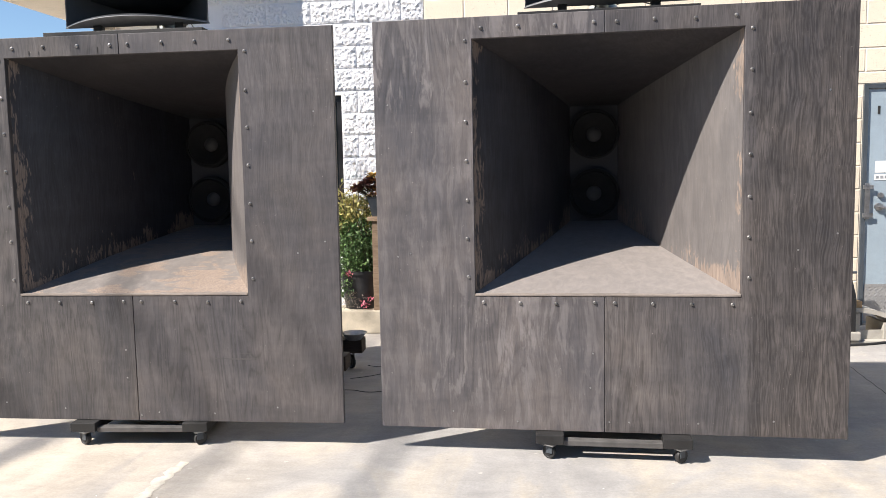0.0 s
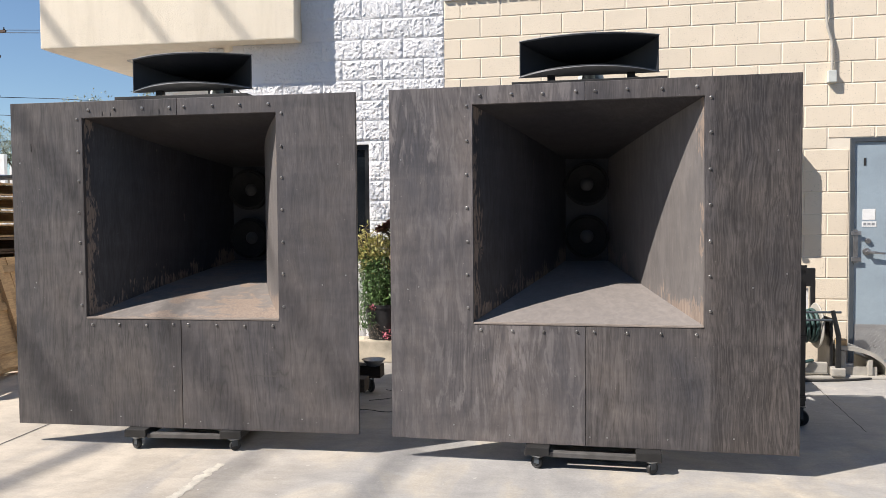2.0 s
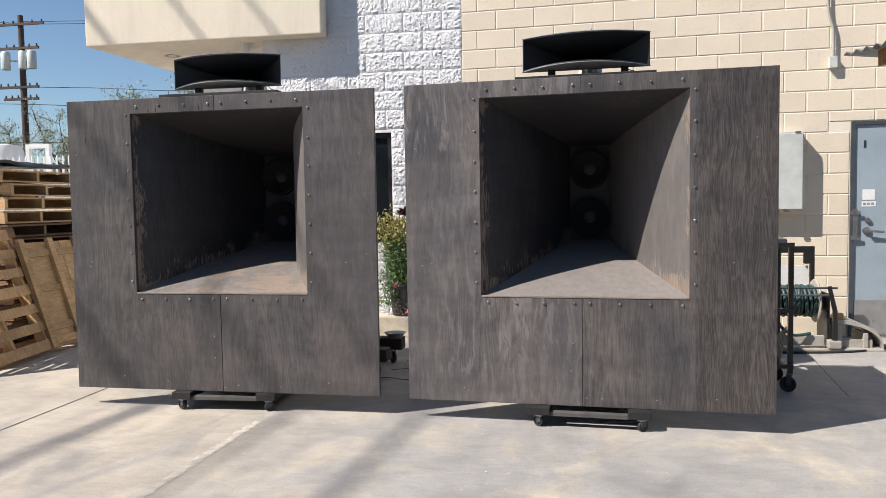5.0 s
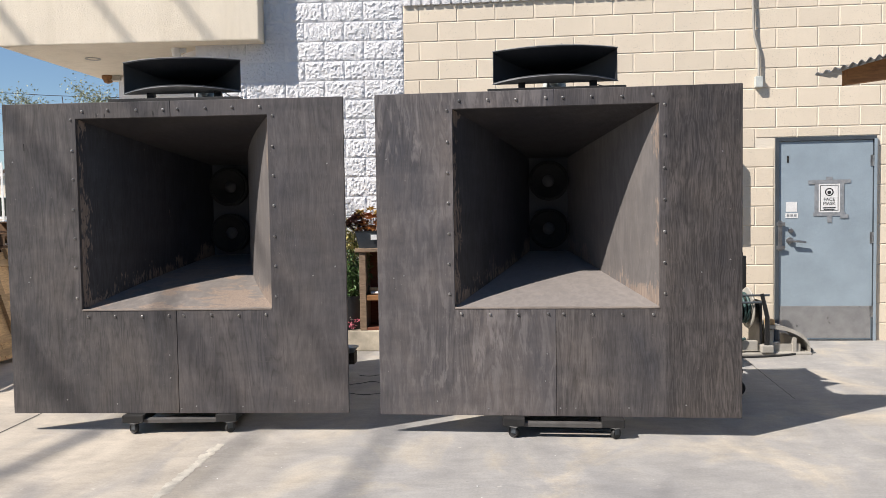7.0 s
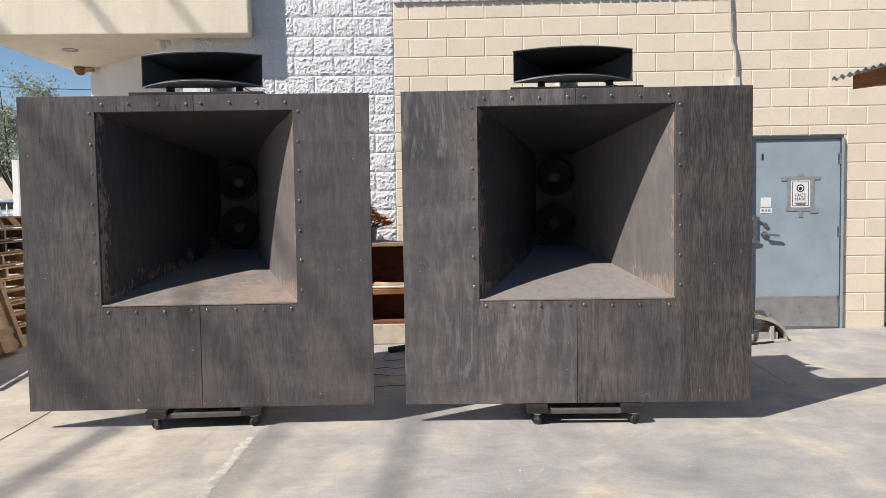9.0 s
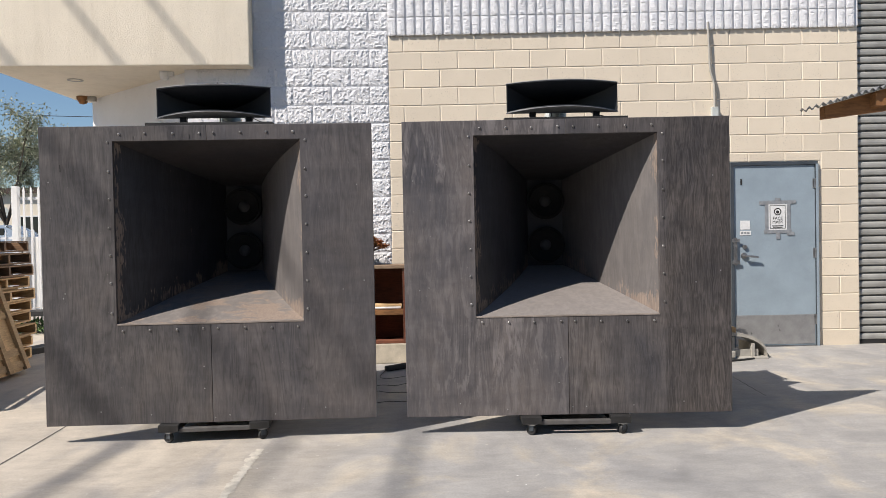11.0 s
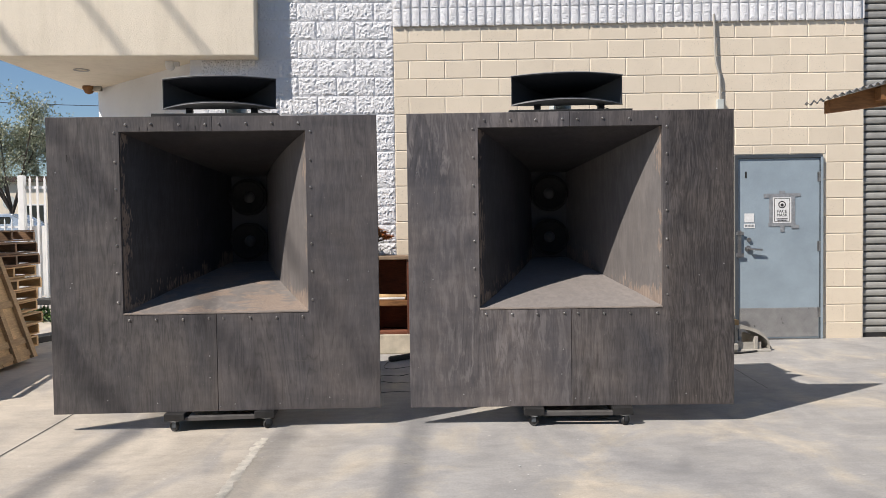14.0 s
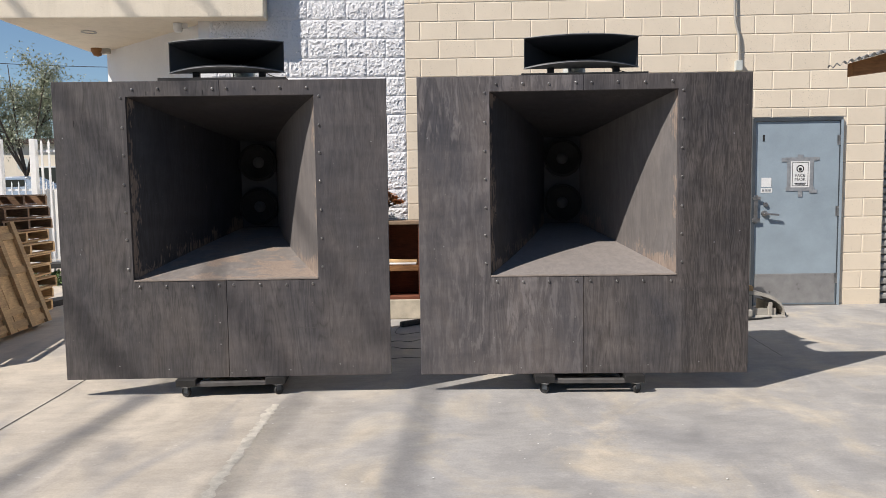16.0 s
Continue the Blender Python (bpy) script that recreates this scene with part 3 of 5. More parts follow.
# white split-face courses beside and above the beige ones
for c in range(21):
    z = FIRST + (c - 1) * COURSE if c else 0.0
    h = COURSE if c else FIRST
    shift = 0.0 if c % 2 else BLOCK / 2
    cuts = [SEAM_X]
    x = SEAM_X - BLOCK + shift
    while x > -2.42:
        cuts.append(x)
        x -= BLOCK
    for xb, xa in zip(cuts, cuts[1:]):
        mid = z + h / 2
        if WIN[2] < mid < WIN[3]:
            if xb <= WIN[0] + 0.1 or xa >= WIN[1] - 0.1:
                lay("split", max(xa, WIN[1]) if xa > WIN[0] + 0.1 else xa, xb, z, h, M_WHITE_ROCK, wall_north, WALL_Y)
            elif xb > WIN[1]:
                lay("split", WIN[1], xb, z, h, M_WHITE_ROCK, wall_north, WALL_Y)
            continue
        lay("split", xa, xb, z, h, M_WHITE_ROCK, wall_north, WALL_Y - 0.002)

# fluted white band over the beige courses
band = thing("fluted_band", "white fluted split-face block band over the beige wall", "trim", WING, kind="structure")
BAND_Z = 3.512
part("backing", box(B(), SEAM_X, END_X, 6.992, 6.9955, BAND_Z + 0.012, 5.4), M_WHITE_JOINT, band)
flutes = [mesh_of("flute", split_block(0.076, 0.190, 40 + i, 0.010, 0.024, 0.019), M_WHITE_ROCK) for i in range(6)]
n = int((END_X - SEAM_X) / 0.1016)
for r in range(3):
    for i in range(n):
        piece("flute", flutes[random.randrange(6)], band, pose(SEAM_X + 0.006 + i * 0.1016, 6.971, BAND_Z + r * 0.2015))


# ---- door ----
door_1 = thing("door_1", "blue-grey painted steel door with diamond plate kick panel", "door", LEAF, kind="structure")
dx0, dx1, dz = DOOR[0], DOOR[1], 2.085
# shade at the frame's left and top is put in as dark grey
b = B()
box(b, dx0, dx0 + 0.034, 6.9700, 7.10, 0, dz)
box(b, dx1 - 0.024, dx1, 6.9700, 7.10, 0, dz)
box(b, dx0 + 0.034, dx1 - 0.024, 6.9700, 7.10, dz - 0.036, dz)
frame_ob = part("door_frame", b, M_FRAME, door_1)
part("hinge_jamb", box(B(), dx1 - 0.022, dx1 + 0.003, 6.9640, 6.9695, 0.0, dz - 0.03), M_DOOR, door_1)
leaf = part("door_leaf", box(B(), dx0 + 0.037, dx1 - 0.027, 6.9860, 7.0300, 0.015, dz - 0.040, 0.003), M_DOOR, door_1)
part("threshold", box(B(), dx0 + 0.034, dx1 - 0.024, 6.9600, 7.10, 0, 0.012), M_STEEL, door_1)
b = B()
kx0, kx1 = dx0 + 0.045, dx1 - 0.040
box(b, kx0, kx1, 6.9815, 6.9860, 0.03, 0.36)
k = 0
z = 0.045
while z < 0.35:
    x = kx0 + 0.014 + (0.020 if k % 2 else 0)
    while x < kx1 - 0.012:
        m = Matrix.Translation((x, 6.9810, z)) @ Matrix.Rotation(radians(45 if k % 2 else -45), 4, "Y") @ Matrix.Diagonal((0.026, 0.006, 0.008, 1))
        bmesh.ops.create_cube(b, size=1.0, matrix=m)
        x += 0.040
    z += 0.027
    k += 1
part("kick_plate", b, M_KICK, door_1, "diamond plate kick panel")
for hz in (0.25, 1.0, 1.78):
    b = B()
    rod(b, (dx1 - 0.027, 6.9760, hz), (dx1 - 0.027, 6.9760, hz + 0.11), 0.010)
    box(b, dx1 - 0.052, dx1 - 0.027, 6.9810, 6.9860, hz, hz + 0.11)
    part("hinge", b, M_STEEL, door_1)
b = B()
box(b, dx0 + 0.022, dx0 + 0.062, 6.9590, 6.9685, 0.93, 1.24, 0.003)
box(b, dx0 + 0.006, dx0 + 0.088, 6.9530, 6.9600, 0.945, 0.985, 0.003)
box(b, dx0 + 0.006, dx0 + 0.088, 6.9530, 6.9600, 1.19, 1.225, 0.003)
part("latch_guard", b, M_STEEL, door_1, "steel latch guard plate")
b = B()
lathe(b, [(0.0, -0.014), (0.021, -0.012), (0.025, 0.0), (0.025, 0.012)], (dx0 + 0.150, 6.9760, 1.135), "Y", 20)
part("deadbolt", b, M_STEEL, door_1)
b = B()
lathe(b, [(0.0, -0.014), (0.032, -0.010), (0.035, 0.012)], (dx0 + 0.140, 6.9760, 1.035), "Y", 20)
rod(b, (dx0 + 0.140, 6.9740, 1.035), (dx0 + 0.140, 6.9370, 1.035), 0.010)
rod(b, (dx0 + 0.135, 6.9390, 1.035), (dx0 + 0.280, 6.9390, 1.020), 0.014, 0.010)
part("lever_handle", b, M_STEEL, door_1, "steel lever handle", True)
part("door_number_plate", box(B(), dx0 + 0.110, dx0 + 0.130, 6.9830, 6.9858, 1.83, 1.90), M_INK, door_1, "small black plate")

notice = thing("face_mask_notice", "white paper notice taped with grey tape on the door", "notice", LEAF @ pose(dx0 + 0.512, 6.9840, 1.465))
part("sheet", box(B(), -0.112, 0.112, -0.001, 0.001, -0.155, 0.155), M_PAPER, notice)
b = B()
for x0, x1, z0, z1 in ((-0.14, -0.10, -0.17, 0.17), (0.10, 0.14, -0.17, 0.17), (-0.16, 0.17, 0.145, 0.185), (-0.15, 0.15, -0.185, -0.145), (-0.03, 0.03, 0.185, 0.215), (-0.02, 0.025, -0.25, -0.185), (0.14, 0.20, 0.15, 0.185), (-0.20, -0.14, 0.14, 0.18), (0.10, 0.18, -0.21, -0.17)):
    tape_y = -0.0022 - 0.0003 * len(b.faces) / 6
    box(b, x0, x1, tape_y, -0.0015 - 0.0001 * len(b.faces) / 6, z0, z1)
part("tape", b, M_TAPE, notice, "grey cloth tape")
b = B()
lathe(b, [(0.030, 0.0), (0.041, 0.0), (0.041, -0.001), (0.030, -0.001)], (0, -0.0015, 0.06), "Y", 24)
lathe(b, [(0.0, 0.0), (0.018, 0.0), (0.018, -0.001), (0.0, -0.001)], (0, -0.0015, 0.055), "Y", 16)
for x0, x1, z0, z1 in ((-0.085, -0.080, -0.13, 0.13), (0.080, 0.085, -0.13, 0.13), (-0.080, 0.080, 0.125, 0.13), (-0.080, 0.080, -0.13, -0.125), (-0.06, 0.06, -0.105, -0.095), (-0.05, 0.05, -0.12, -0.113)):
    box(b, x0, x1, -0.0026, -0.0014, z0, z1)
part("printed_mark", b, M_INK, notice)


def lettering(text, size, m, material, parent):
    cu = bpy.data.curves.new("lettering", "FONT")
    cu.body = text
    cu.size = size
    cu.align_x = "CENTER"
    cu.extrude = 0.0006
    cu.materials.append(material)
    ob = new("lettering", cu)
    ob.parent = parent
    ob.matrix_basis = m
    return ob


lettering("FACE", 0.046, pose(0, -0.002, -0.030, 90, 0, 0), M_INK, notice)
lettering("MASK", 0.046, pose(0, -0.002, -0.072, 90, 0, 0), M_INK, notice)
for nm, x0, x1, z0, z1, bars in (("door_label", 0.10, 0.205, 1.33, 1.43, 0), ("door_sticker", 0.095, 0.215, 1.265, 1.315, 3)):
    lab = thing(nm, "small white paper label stuck on the door", "label", LEAF @ pose(dx0 + 0.004, 6.9840, 0))
    part("sheet", box(B(), x0, x1, -0.001, 0.001, z0, z1), M_PAPER, lab)
    if bars:
        b = B()
        for i in range(bars):
            box(b, x0 + 0.012 + 0.034 * i, x0 + 0.036 + 0.034 * i, -0.0025, -0.0012, z0 + 0.015, z1 - 0.012)
        part("printed_bars", b, M_TAPE, lab)

# roller shutter past the end of the block wall
shutter = thing("roller_shutter", "grey ribbed steel roller shutter", "shutter", WING @ pose(0, 0, 0.045), kind="structure")
slat_me = None
b = B()
prof = [(-0.022, 0.0), (0.010, 0.002), (0.019, 0.010), (0.022, 0.034), (0.019, 0.056), (0.008, 0.066), (-0.004, 0.068), (-0.004, 0.072), (0.004, 0.074), (-0.022, 0.078), (-0.022, 0.082)]
for (y0, z0), (y1, z1) in zip(prof, prof[1:]):
    vs = [b.verts.new((x, -y, z)) for x, y, z in ((0, y0, z0), (3.4, y0, z0), (3.4, y1, z1), (0, y1, z1))]
    b.faces.new(vs)
slat_me = mesh_of("slat", b, M_SHUTTER)
for i in range(52):
    piece("slat", slat_me, shutter, pose(END_X, 7.055, 0.05 + 0.082 * i))
part("bottom_bar", box(B(), END_X, END_X + 3.4, 7.04, 7.09, 0.0, 0.05), M_BLACK_WOOD, shutter)
part("header", box(B(), END_X, END_X + 3.4, 7.0, 7.3, 4.3, 5.4), M_BEIGE_JOINT, shutter)
part("jamb", box(B(), END_X + 3.4, END_X + 7.0, 7.0, 7.3, 0.0, 5.4), M_BEIGE, shutter)


# ---- loudspeakers ----
PW, PZ0, PZ1 = 2.175, 0.122, 2.094
OW, OZ0, OZ1 = 1.224, 0.790, 1.994
DEPTH = 1.07
TW, TZ0, TZ1 = 0.285, 1.075, 1.765


def flare(s):
    """Half width, floor and ceiling height of the horn at depth share s."""
    e = 0.5 * s + 0.5 * (1 - math.exp(-2.2 * s)) / (1 - math.exp(-2.2))
    return OW / 2 + (TW / 2 - OW / 2) * e, OZ0 + (TZ0 - OZ0) * e, OZ1 + (TZ1 - OZ1) * e


def horn_wall(side, out):
    """One flared wall of the horn with thickness out."""
    bm = B()
    n = 10
    rows = []
    for i in range(n + 1):
        s = i / n
        w, lo, hi = flare(s)
        y = 0.002 + DEPTH * s
        if side in ("left", "right"):
            k = -1 if side == "left" else 1
            rows.append([(k * w, y, lo), (k * w, y, hi), (k * (w + out), y, hi), (k * (w + out), y, lo)])
        else:
            z, o = (lo, -out) if side == "floor" else (hi, out)
            rows.append([(-w, y, z), (w, y, z), (w, y, z + o), (-w, y, z + o)])
    rows = [[bm.verts.new(p) for p in r] for r in rows]
    for a, c in zip(rows, rows[1:]):
        for j in range(4):
            bm.faces.new((a[j], a[(j + 1) % 4], c[(j + 1) % 4], c[j]))
    bm.faces.new(rows[0]), bm.faces.new(rows[-1])
    return bm


def bolt_mesh():
    bm = B()
    lathe(bm, [(0.0088, 0.0), (0.0088, -0.0016), (0.0066, -0.003), (0.0055, -0.006), (0.0, -0.0068)], (0, 0, 0), "Y", 10)
    return mesh_of("bolt", bm, M_BOLT, True)


BOLT = bolt_mesh()
SCREW = mesh_of("screw", lathe(B(), [(0.0048, 0.0), (0.0045, -0.0012), (0.0, -0.0016)], (0, 0, 0), "Y", 8), M_STEEL)


def driver(parent, z):
    d = part("driver", lathe(B(), [(0.148, 0.045), (0.148, -0.006), (0.136, -0.010), (0.132, -0.004)], (0, DEPTH - 0.052, z), "Y", 36), M_CONE, parent, "black paper-cone loudspeaker driver", True)
    part("surround", lathe(B(), [(0.134, -0.004), (0.126, -0.012), (0.116, -0.004)], (0, DEPTH - 0.052, z), "Y", 36), M_CONE, d, "", True)
    part("cone", lathe(B(), [(0.117, -0.004), (0.08, 0.022), (0.045, 0.045)], (0, DEPTH - 0.052, z), "Y", 36), M_CONE, d, "", True)
    part("dust_cap", lathe(B(), [(0.046, 0.045), (0.035, 0.033), (0.018, 0.026), (0.0, 0.024)], (0, DEPTH - 0.052, z), "Y", 24), M_CAP, d, "", True)


def loudspeaker(m, label, floor_mat, panel_mats):
    sp = thing("horn_loudspeaker", label, "loudspeaker", m, "pair of giant horn loudspeakers")
    h = PW / 2
    o = OW / 2
    t = 0.024
    e = 0.0012
    for k, panel_mat in zip((-1, 1), panel_mats):
        bm = B()
        outline = [(e, PZ0), (h, PZ0), (h, PZ1), (e, PZ1), (e, OZ1), (o, OZ1), (o, OZ0 - 0.012), (e, OZ0 - 0.012)]
        f = bm.faces.new([bm.verts.new((k * x, -t, z)) for x, z in outline])
        ex = bmesh.ops.extrude_face_region(bm, geom=[f])
        bmesh.ops.translate(bm, vec=(0, t, 0), verts=[v for v in ex["geom"] if isinstance(v, bmesh.types.BMVert)])
        front = [ed for ed in bm.edges if all(v.co.y < -t + 1e-4 for v in ed.verts)]
        bmesh.ops.bevel(bm, geom=front, offset=0.0022, segments=1, affect="EDGES")
        part("half_panel", bm, panel_mat, sp)
    # edges of the horn's own boards round the mouth
    part("mouth_lip", box(B(), -o, o, -t - 0.003, 0.0, OZ0 - 0.0115, OZ0, 0.003), M_EDGE, sp, "bare worn plywood lip")
    # left walls and ceilings get the shaded tone, right walls and floors the sunlit
    for side, mat in (("left", M_PLY_SHADED), ("right", M_PLY_SIDE), ("ceiling", M_PLY_TOP), ("floor", floor_mat)):
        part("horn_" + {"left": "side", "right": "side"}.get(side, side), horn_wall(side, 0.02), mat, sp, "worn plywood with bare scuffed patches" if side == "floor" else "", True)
    part("throat_board", box(B(), -TW / 2 - 0.02, TW / 2 + 0.02, DEPTH + 0.002, DEPTH + 0.020, TZ0 - 0.02, TZ1 + 0.02), M_THROAT, sp)
    driver(sp, 1.242), driver(sp, 1.594)
    part("rear_chamber", box(B(), -0.30, 0.30, DEPTH + 0.022, DEPTH + 0.55, 0.90, 1.92, 0.004), M_PLY, sp)
    part("rear_post", box(B(), -0.25, 0.25, DEPTH + 0.1, DEPTH + 0.5, 0.225, 0.90), M_BLACK_WOOD, sp)
    part("bottom_brace", box(B(), -0.36, 0.36, 0.0, DEPTH + 0.1, PZ0, PZ0 + 0.08), M_BLACK_WOOD, sp)
    zs = [0.868 + 0.1865 * i for i in range(7)]
    for z in zs:
        for x in (-o - 0.032, o + 0.032):
            piece("bolt", BOLT, sp, pose(x + random.uniform(-0.003, 0.003), -t, z + random.uniform(-0.006, 0.006), 0, random.uniform(0, 90), 0))
    xs = [s * (0.049 + 0.174 * i) for s in (-1, 1) for i in range(4)]
    for x in xs:
        for z in (OZ0 - 0.045, OZ1 + 0.048):
            piece("bolt", BOLT, sp, pose(x + random.uniform(-0.004, 0.004), -t - 0.001, z + random.uniform(-0.003, 0.003), 0, random.uniform(0, 90), 0))
    rnd = random.Random(int(abs(m.translation.x) * 1000))
    for x, z in ((-1.02, 1.72), (-0.97, 0.98), (0.98, 1.70), (0.86, 0.99), (-0.93, 0.98), (1.0, 1.06), (-0.72, 0.20), (0.75, 0.19), (0.02, 0.16), (-0.06, 0.33), (-0.05, 0.50), (0.10, 0.155), (-0.4, 0.18), (0.42, 0.17)):
        piece("screw", SCREW, sp, pose(x + rnd.uniform(-0.02, 0.02), -t, z + rnd.uniform(-0.02, 0.02)))
    return sp


LEFT = pose(-1.441, 3.772 + 0.024, 0, 0, 0, -0.9)
RIGHT = pose(0.934, 3.659 + 0.024, 0, 0, 0, -3.5)
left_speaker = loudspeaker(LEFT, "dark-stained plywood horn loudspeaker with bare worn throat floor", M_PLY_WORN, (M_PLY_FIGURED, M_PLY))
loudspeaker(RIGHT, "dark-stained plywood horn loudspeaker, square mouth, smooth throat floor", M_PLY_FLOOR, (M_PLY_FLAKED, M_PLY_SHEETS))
for x, z, w, h in ((-0.955, 1.80, 0.003, 0.045), (-0.478, 2.005, 0.003, 0.022), (-0.425, 2.004, 0.0025, 0.018), (-0.112, 2.006, 0.003, 0.026)):
    part("crack", box(B(), x, x + w, -0.0256, -0.0235, z, z + h), M_INK, left_speaker, "thin dark crack")
for x, z, w in ((0.42, 0.452, 0.20), (0.50, 0.447, 0.14), (0.25, 0.47, 0.10), (0.56, 0.480, 0.07)):
    part("scratch", box(B(), x, x + w, -0.0246, -0.0235, z, z + 0.0022), M_BAR, left_speaker, "pale scratch in the stain")


def caster(parent, x, y, top, r, turn):
    c = part("caster", box(B(), -0.03, 0.03, -0.025, 0.025, top - 0.006, top), M_STEEL, parent, "", at=pose(x, y, 0, 0, 0, turn))
    b = B()
    box(b, -0.0165, -0.0135, -0.010, 0.022, r - 0.005, top - 0.006)
    box(b, 0.0135, 0.0165, -0.010, 0.022, r - 0.005, top - 0.006)
    part("fork", b, M_FRAME, c)
    b = B()
    lathe(b, [(0.0, -0.0125), (r * 0.45, -0.0125), (r * 0.5, -0.009), (r * 0.72, -0.009), (r * 0.8, -0.0125), (r - 0.003, -0.0125), (r, -0.008), (r, 0.008), (r - 0.003, 0.0125), (0.0, 0.0125)], (0, 0.012, r), "X", 24)
    part("wheel", b, M_RUBBER, c, "", True)


def dolly(m):
    d = thing("dolly", "black wooden dolly on small casters under the loudspeaker", "dolly", m, "dollies under the loudspeakers")
    for x in (-0.295, 0.295):
        part("runner", box(B(), x - 0.066, x + 0.066, -0.045, 0.72, 0.074, 0.121, 0.004), M_BLACK_WOOD, d)
        for y in (0.0, 0.62):
            caster(d, x + (0.008 if y == 0 else 0), y - 0.02, 0.074, 0.0335, 62 if x < 0 else -50)
    part("cross_bar", box(B(), -0.229, 0.229, -0.03, 0.02, 0.068, 0.094, 0.003), M_BAR, d, "weathered grey cross bar")
    part("rear_bar", box(B(), -0.229, 0.229, 0.62, 0.70, 0.066, 0.100, 0.003), M_BLACK_WOOD, d)
    return d


dolly(pose(-1.430, 3.775, 0, 0, 0, 2.0))
dolly(pose(0.966, 3.635, 0, 0, 0, -4.0))


def rear_dolly(m):
    d = thing("rear_dolly", "dark heavy timber dolly behind the loudspeaker", "dolly", m, "dollies behind the loudspeakers")
    for y in (-0.05, 0.45):
        part("beam", box(B(), -0.83, 0.83, y - 0.07, y + 0.07, 0.125, 0.222, 0.005), M_DARK_TIMBER, d)
        for x in (-0.74, 0.74):
            caster(d, x, y, 0.125, 0.05, 40)
    part("platform", box(B(), -0.4, 0.4, 0.022, 0.378, 0.17, 0.2235), M_BLACK_WOOD, d)
    return d


rear_dolly(pose(-1.40, 4.92, 0, 0, 0, -0.9))
rear_dolly(pose(1.03, 4.80, 0, 0, 0, -3.5))


# ---- horns on top ----
def radial_horn(m, label):
    """Wide curved-mouth horn on two posts and a board."""
    th = thing("radial_horn", label, "horn", m, "horns on top of the loudspeakers")
    w, sag, z0, z1 = 0.384, 0.13, 0.075, 0.274
    n = 24

    def edge(i, half, zz, y0, s):
        u = -1 + 2 * i / n
        rise = 0.024 * (1 - u * u) if s == sag and zz < 0.15 else 0.0
        return (half * u, y0 - s * (1 - u * u), zz + rise)

    bm = B()
    loops = []
    for half, y0, s, lo, hi in ((w, 0.0, sag, z0, z1), (w - 0.006, 0.0, sag, z0 + 0.007, z1 - 0.007), (0.30, 0.08, 0.07, 0.105, 0.232), (0.20, 0.17, 0.04, 0.135, 0.202), (0.05, 0.34, 0.0, 0.15, 0.187)):
        loop = [bm.verts.new(edge(i, half, lo, y0, s)) for i in range(n + 1)] + [bm.verts.new(edge(i, half, hi, y0, s)) for i in range(n, -1, -1)]
        loops.append(loop)
    for a, c in zip(loops, loops[1:]):
        k = len(a)
        for i in range(k):
            bm.faces.new((a[i], a[(i + 1) % k], c[(i + 1) % k], c[i]))
    bm.faces.new(loops[-1])
    # outer shell back from the mouth's rim
    outer = []
    for half, y0, s, lo, hi in ((w, 0.0, sag, z0, z1), (w - 0.01, 0.03, 0.02, z0 + 0.004, z1 - 0.004), (0.21, 0.18, 0.03, 0.125, 0.212), (0.06, 0.35, 0.0, 0.142, 0.195)):
        outer.append([bm.verts.new(edge(i, half, lo, y0, s)) for i in range(n + 1)] + [bm.verts.new(edge(i, half, hi, y0, s)) for i in range(n, -1, -1)])
    outer[0] = loops[0]
    for a, c in zip(outer, outer[1:]):
        k = len(a)
        for i in range(k):
            bm.faces.new((a[i], c[i], c[(i + 1) % k], a[(i + 1) % k]))
    part("horn_body", bm, M_HORN, th, "", True)
    for nm, z, up in (("lower_flange", z0, -0.004), ("upper_flange", z1, 0.004)):
        bm = B()
        front = [bm.verts.new(edge(i, w + 0.004, z, -0.001, sag)) for i in range(n + 1)]
        back = [bm.verts.new(edge(i, w + 0.004, z, 0.012, 0.0)) for i in range(n + 1)]
        front2 = [bm.verts.new(v.co + Vector((0, 0, up))) for v in front]
        back2 = [bm.verts.new(v.co + Vector((0, 0, up))) for v in back]
        for i in range(n):
            bm.faces.new((front[i], front[i + 1], back[i + 1], back[i])), bm.faces.new((front2[i], back2[i], back2[i + 1], front2[i + 1]))
            bm.faces.new((front[i], front2[i], front2[i + 1], front[i + 1])), bm.faces.new((back[i], back[i + 1], back2[i + 1], back2[i]))
        part(nm, bm, M_FLANGE, th, "worn grey mouth flange")
    part("base_board", box(B(), -0.415, 0.415, -0.16, 0.36, 0.0, 0.020, 0.002), M_BLACK_WOOD, th)
    for x in (-0.205, 0.235):
        part("post", box(B(), x - 0.022, x + 0.022, -0.02, 0.02, 0.020, 0.082, 0.003), M_BLACK_WOOD, th)
    b = B()
    lathe(b, [(0.0, 0.36), (0.045, 0.36), (0.06, 0.37), (0.078, 0.39), (0.078, 0.46), (0.06, 0.48), (0.0, 0.48)], (0.018, 0, 0.112), "Y", 28)
    rod(b, (0.018, 0.37, 0.12), (0.0, 0.33, 0.168), 0.03)
    part("compression_driver", b, M_GREY_METAL, th, "dull dark grey compression driver", True)
    b = B()
    rod(b, (0.04, -0.06, 0.274), (0.04, -0.06, 0.302), 0.0035, 0.002, 8)
    part("rear_pin", b, M_STEEL, th)
    part("support_strap", box(B(), -0.034, -0.024, 0.30, 0.312, 0.0205, 0.15), M_STEEL, th)
    tube("cable", [(0.06, 0.46, 0.15), (0.14, 0.36, 0.17), (0.20, 0.22, 0.12), (0.26, 0.1, 0.07), (0.36, 0.02, 0.03), (0.42, 0.0, 0.018)], 0.003, M_RUBBER, th)
    return th


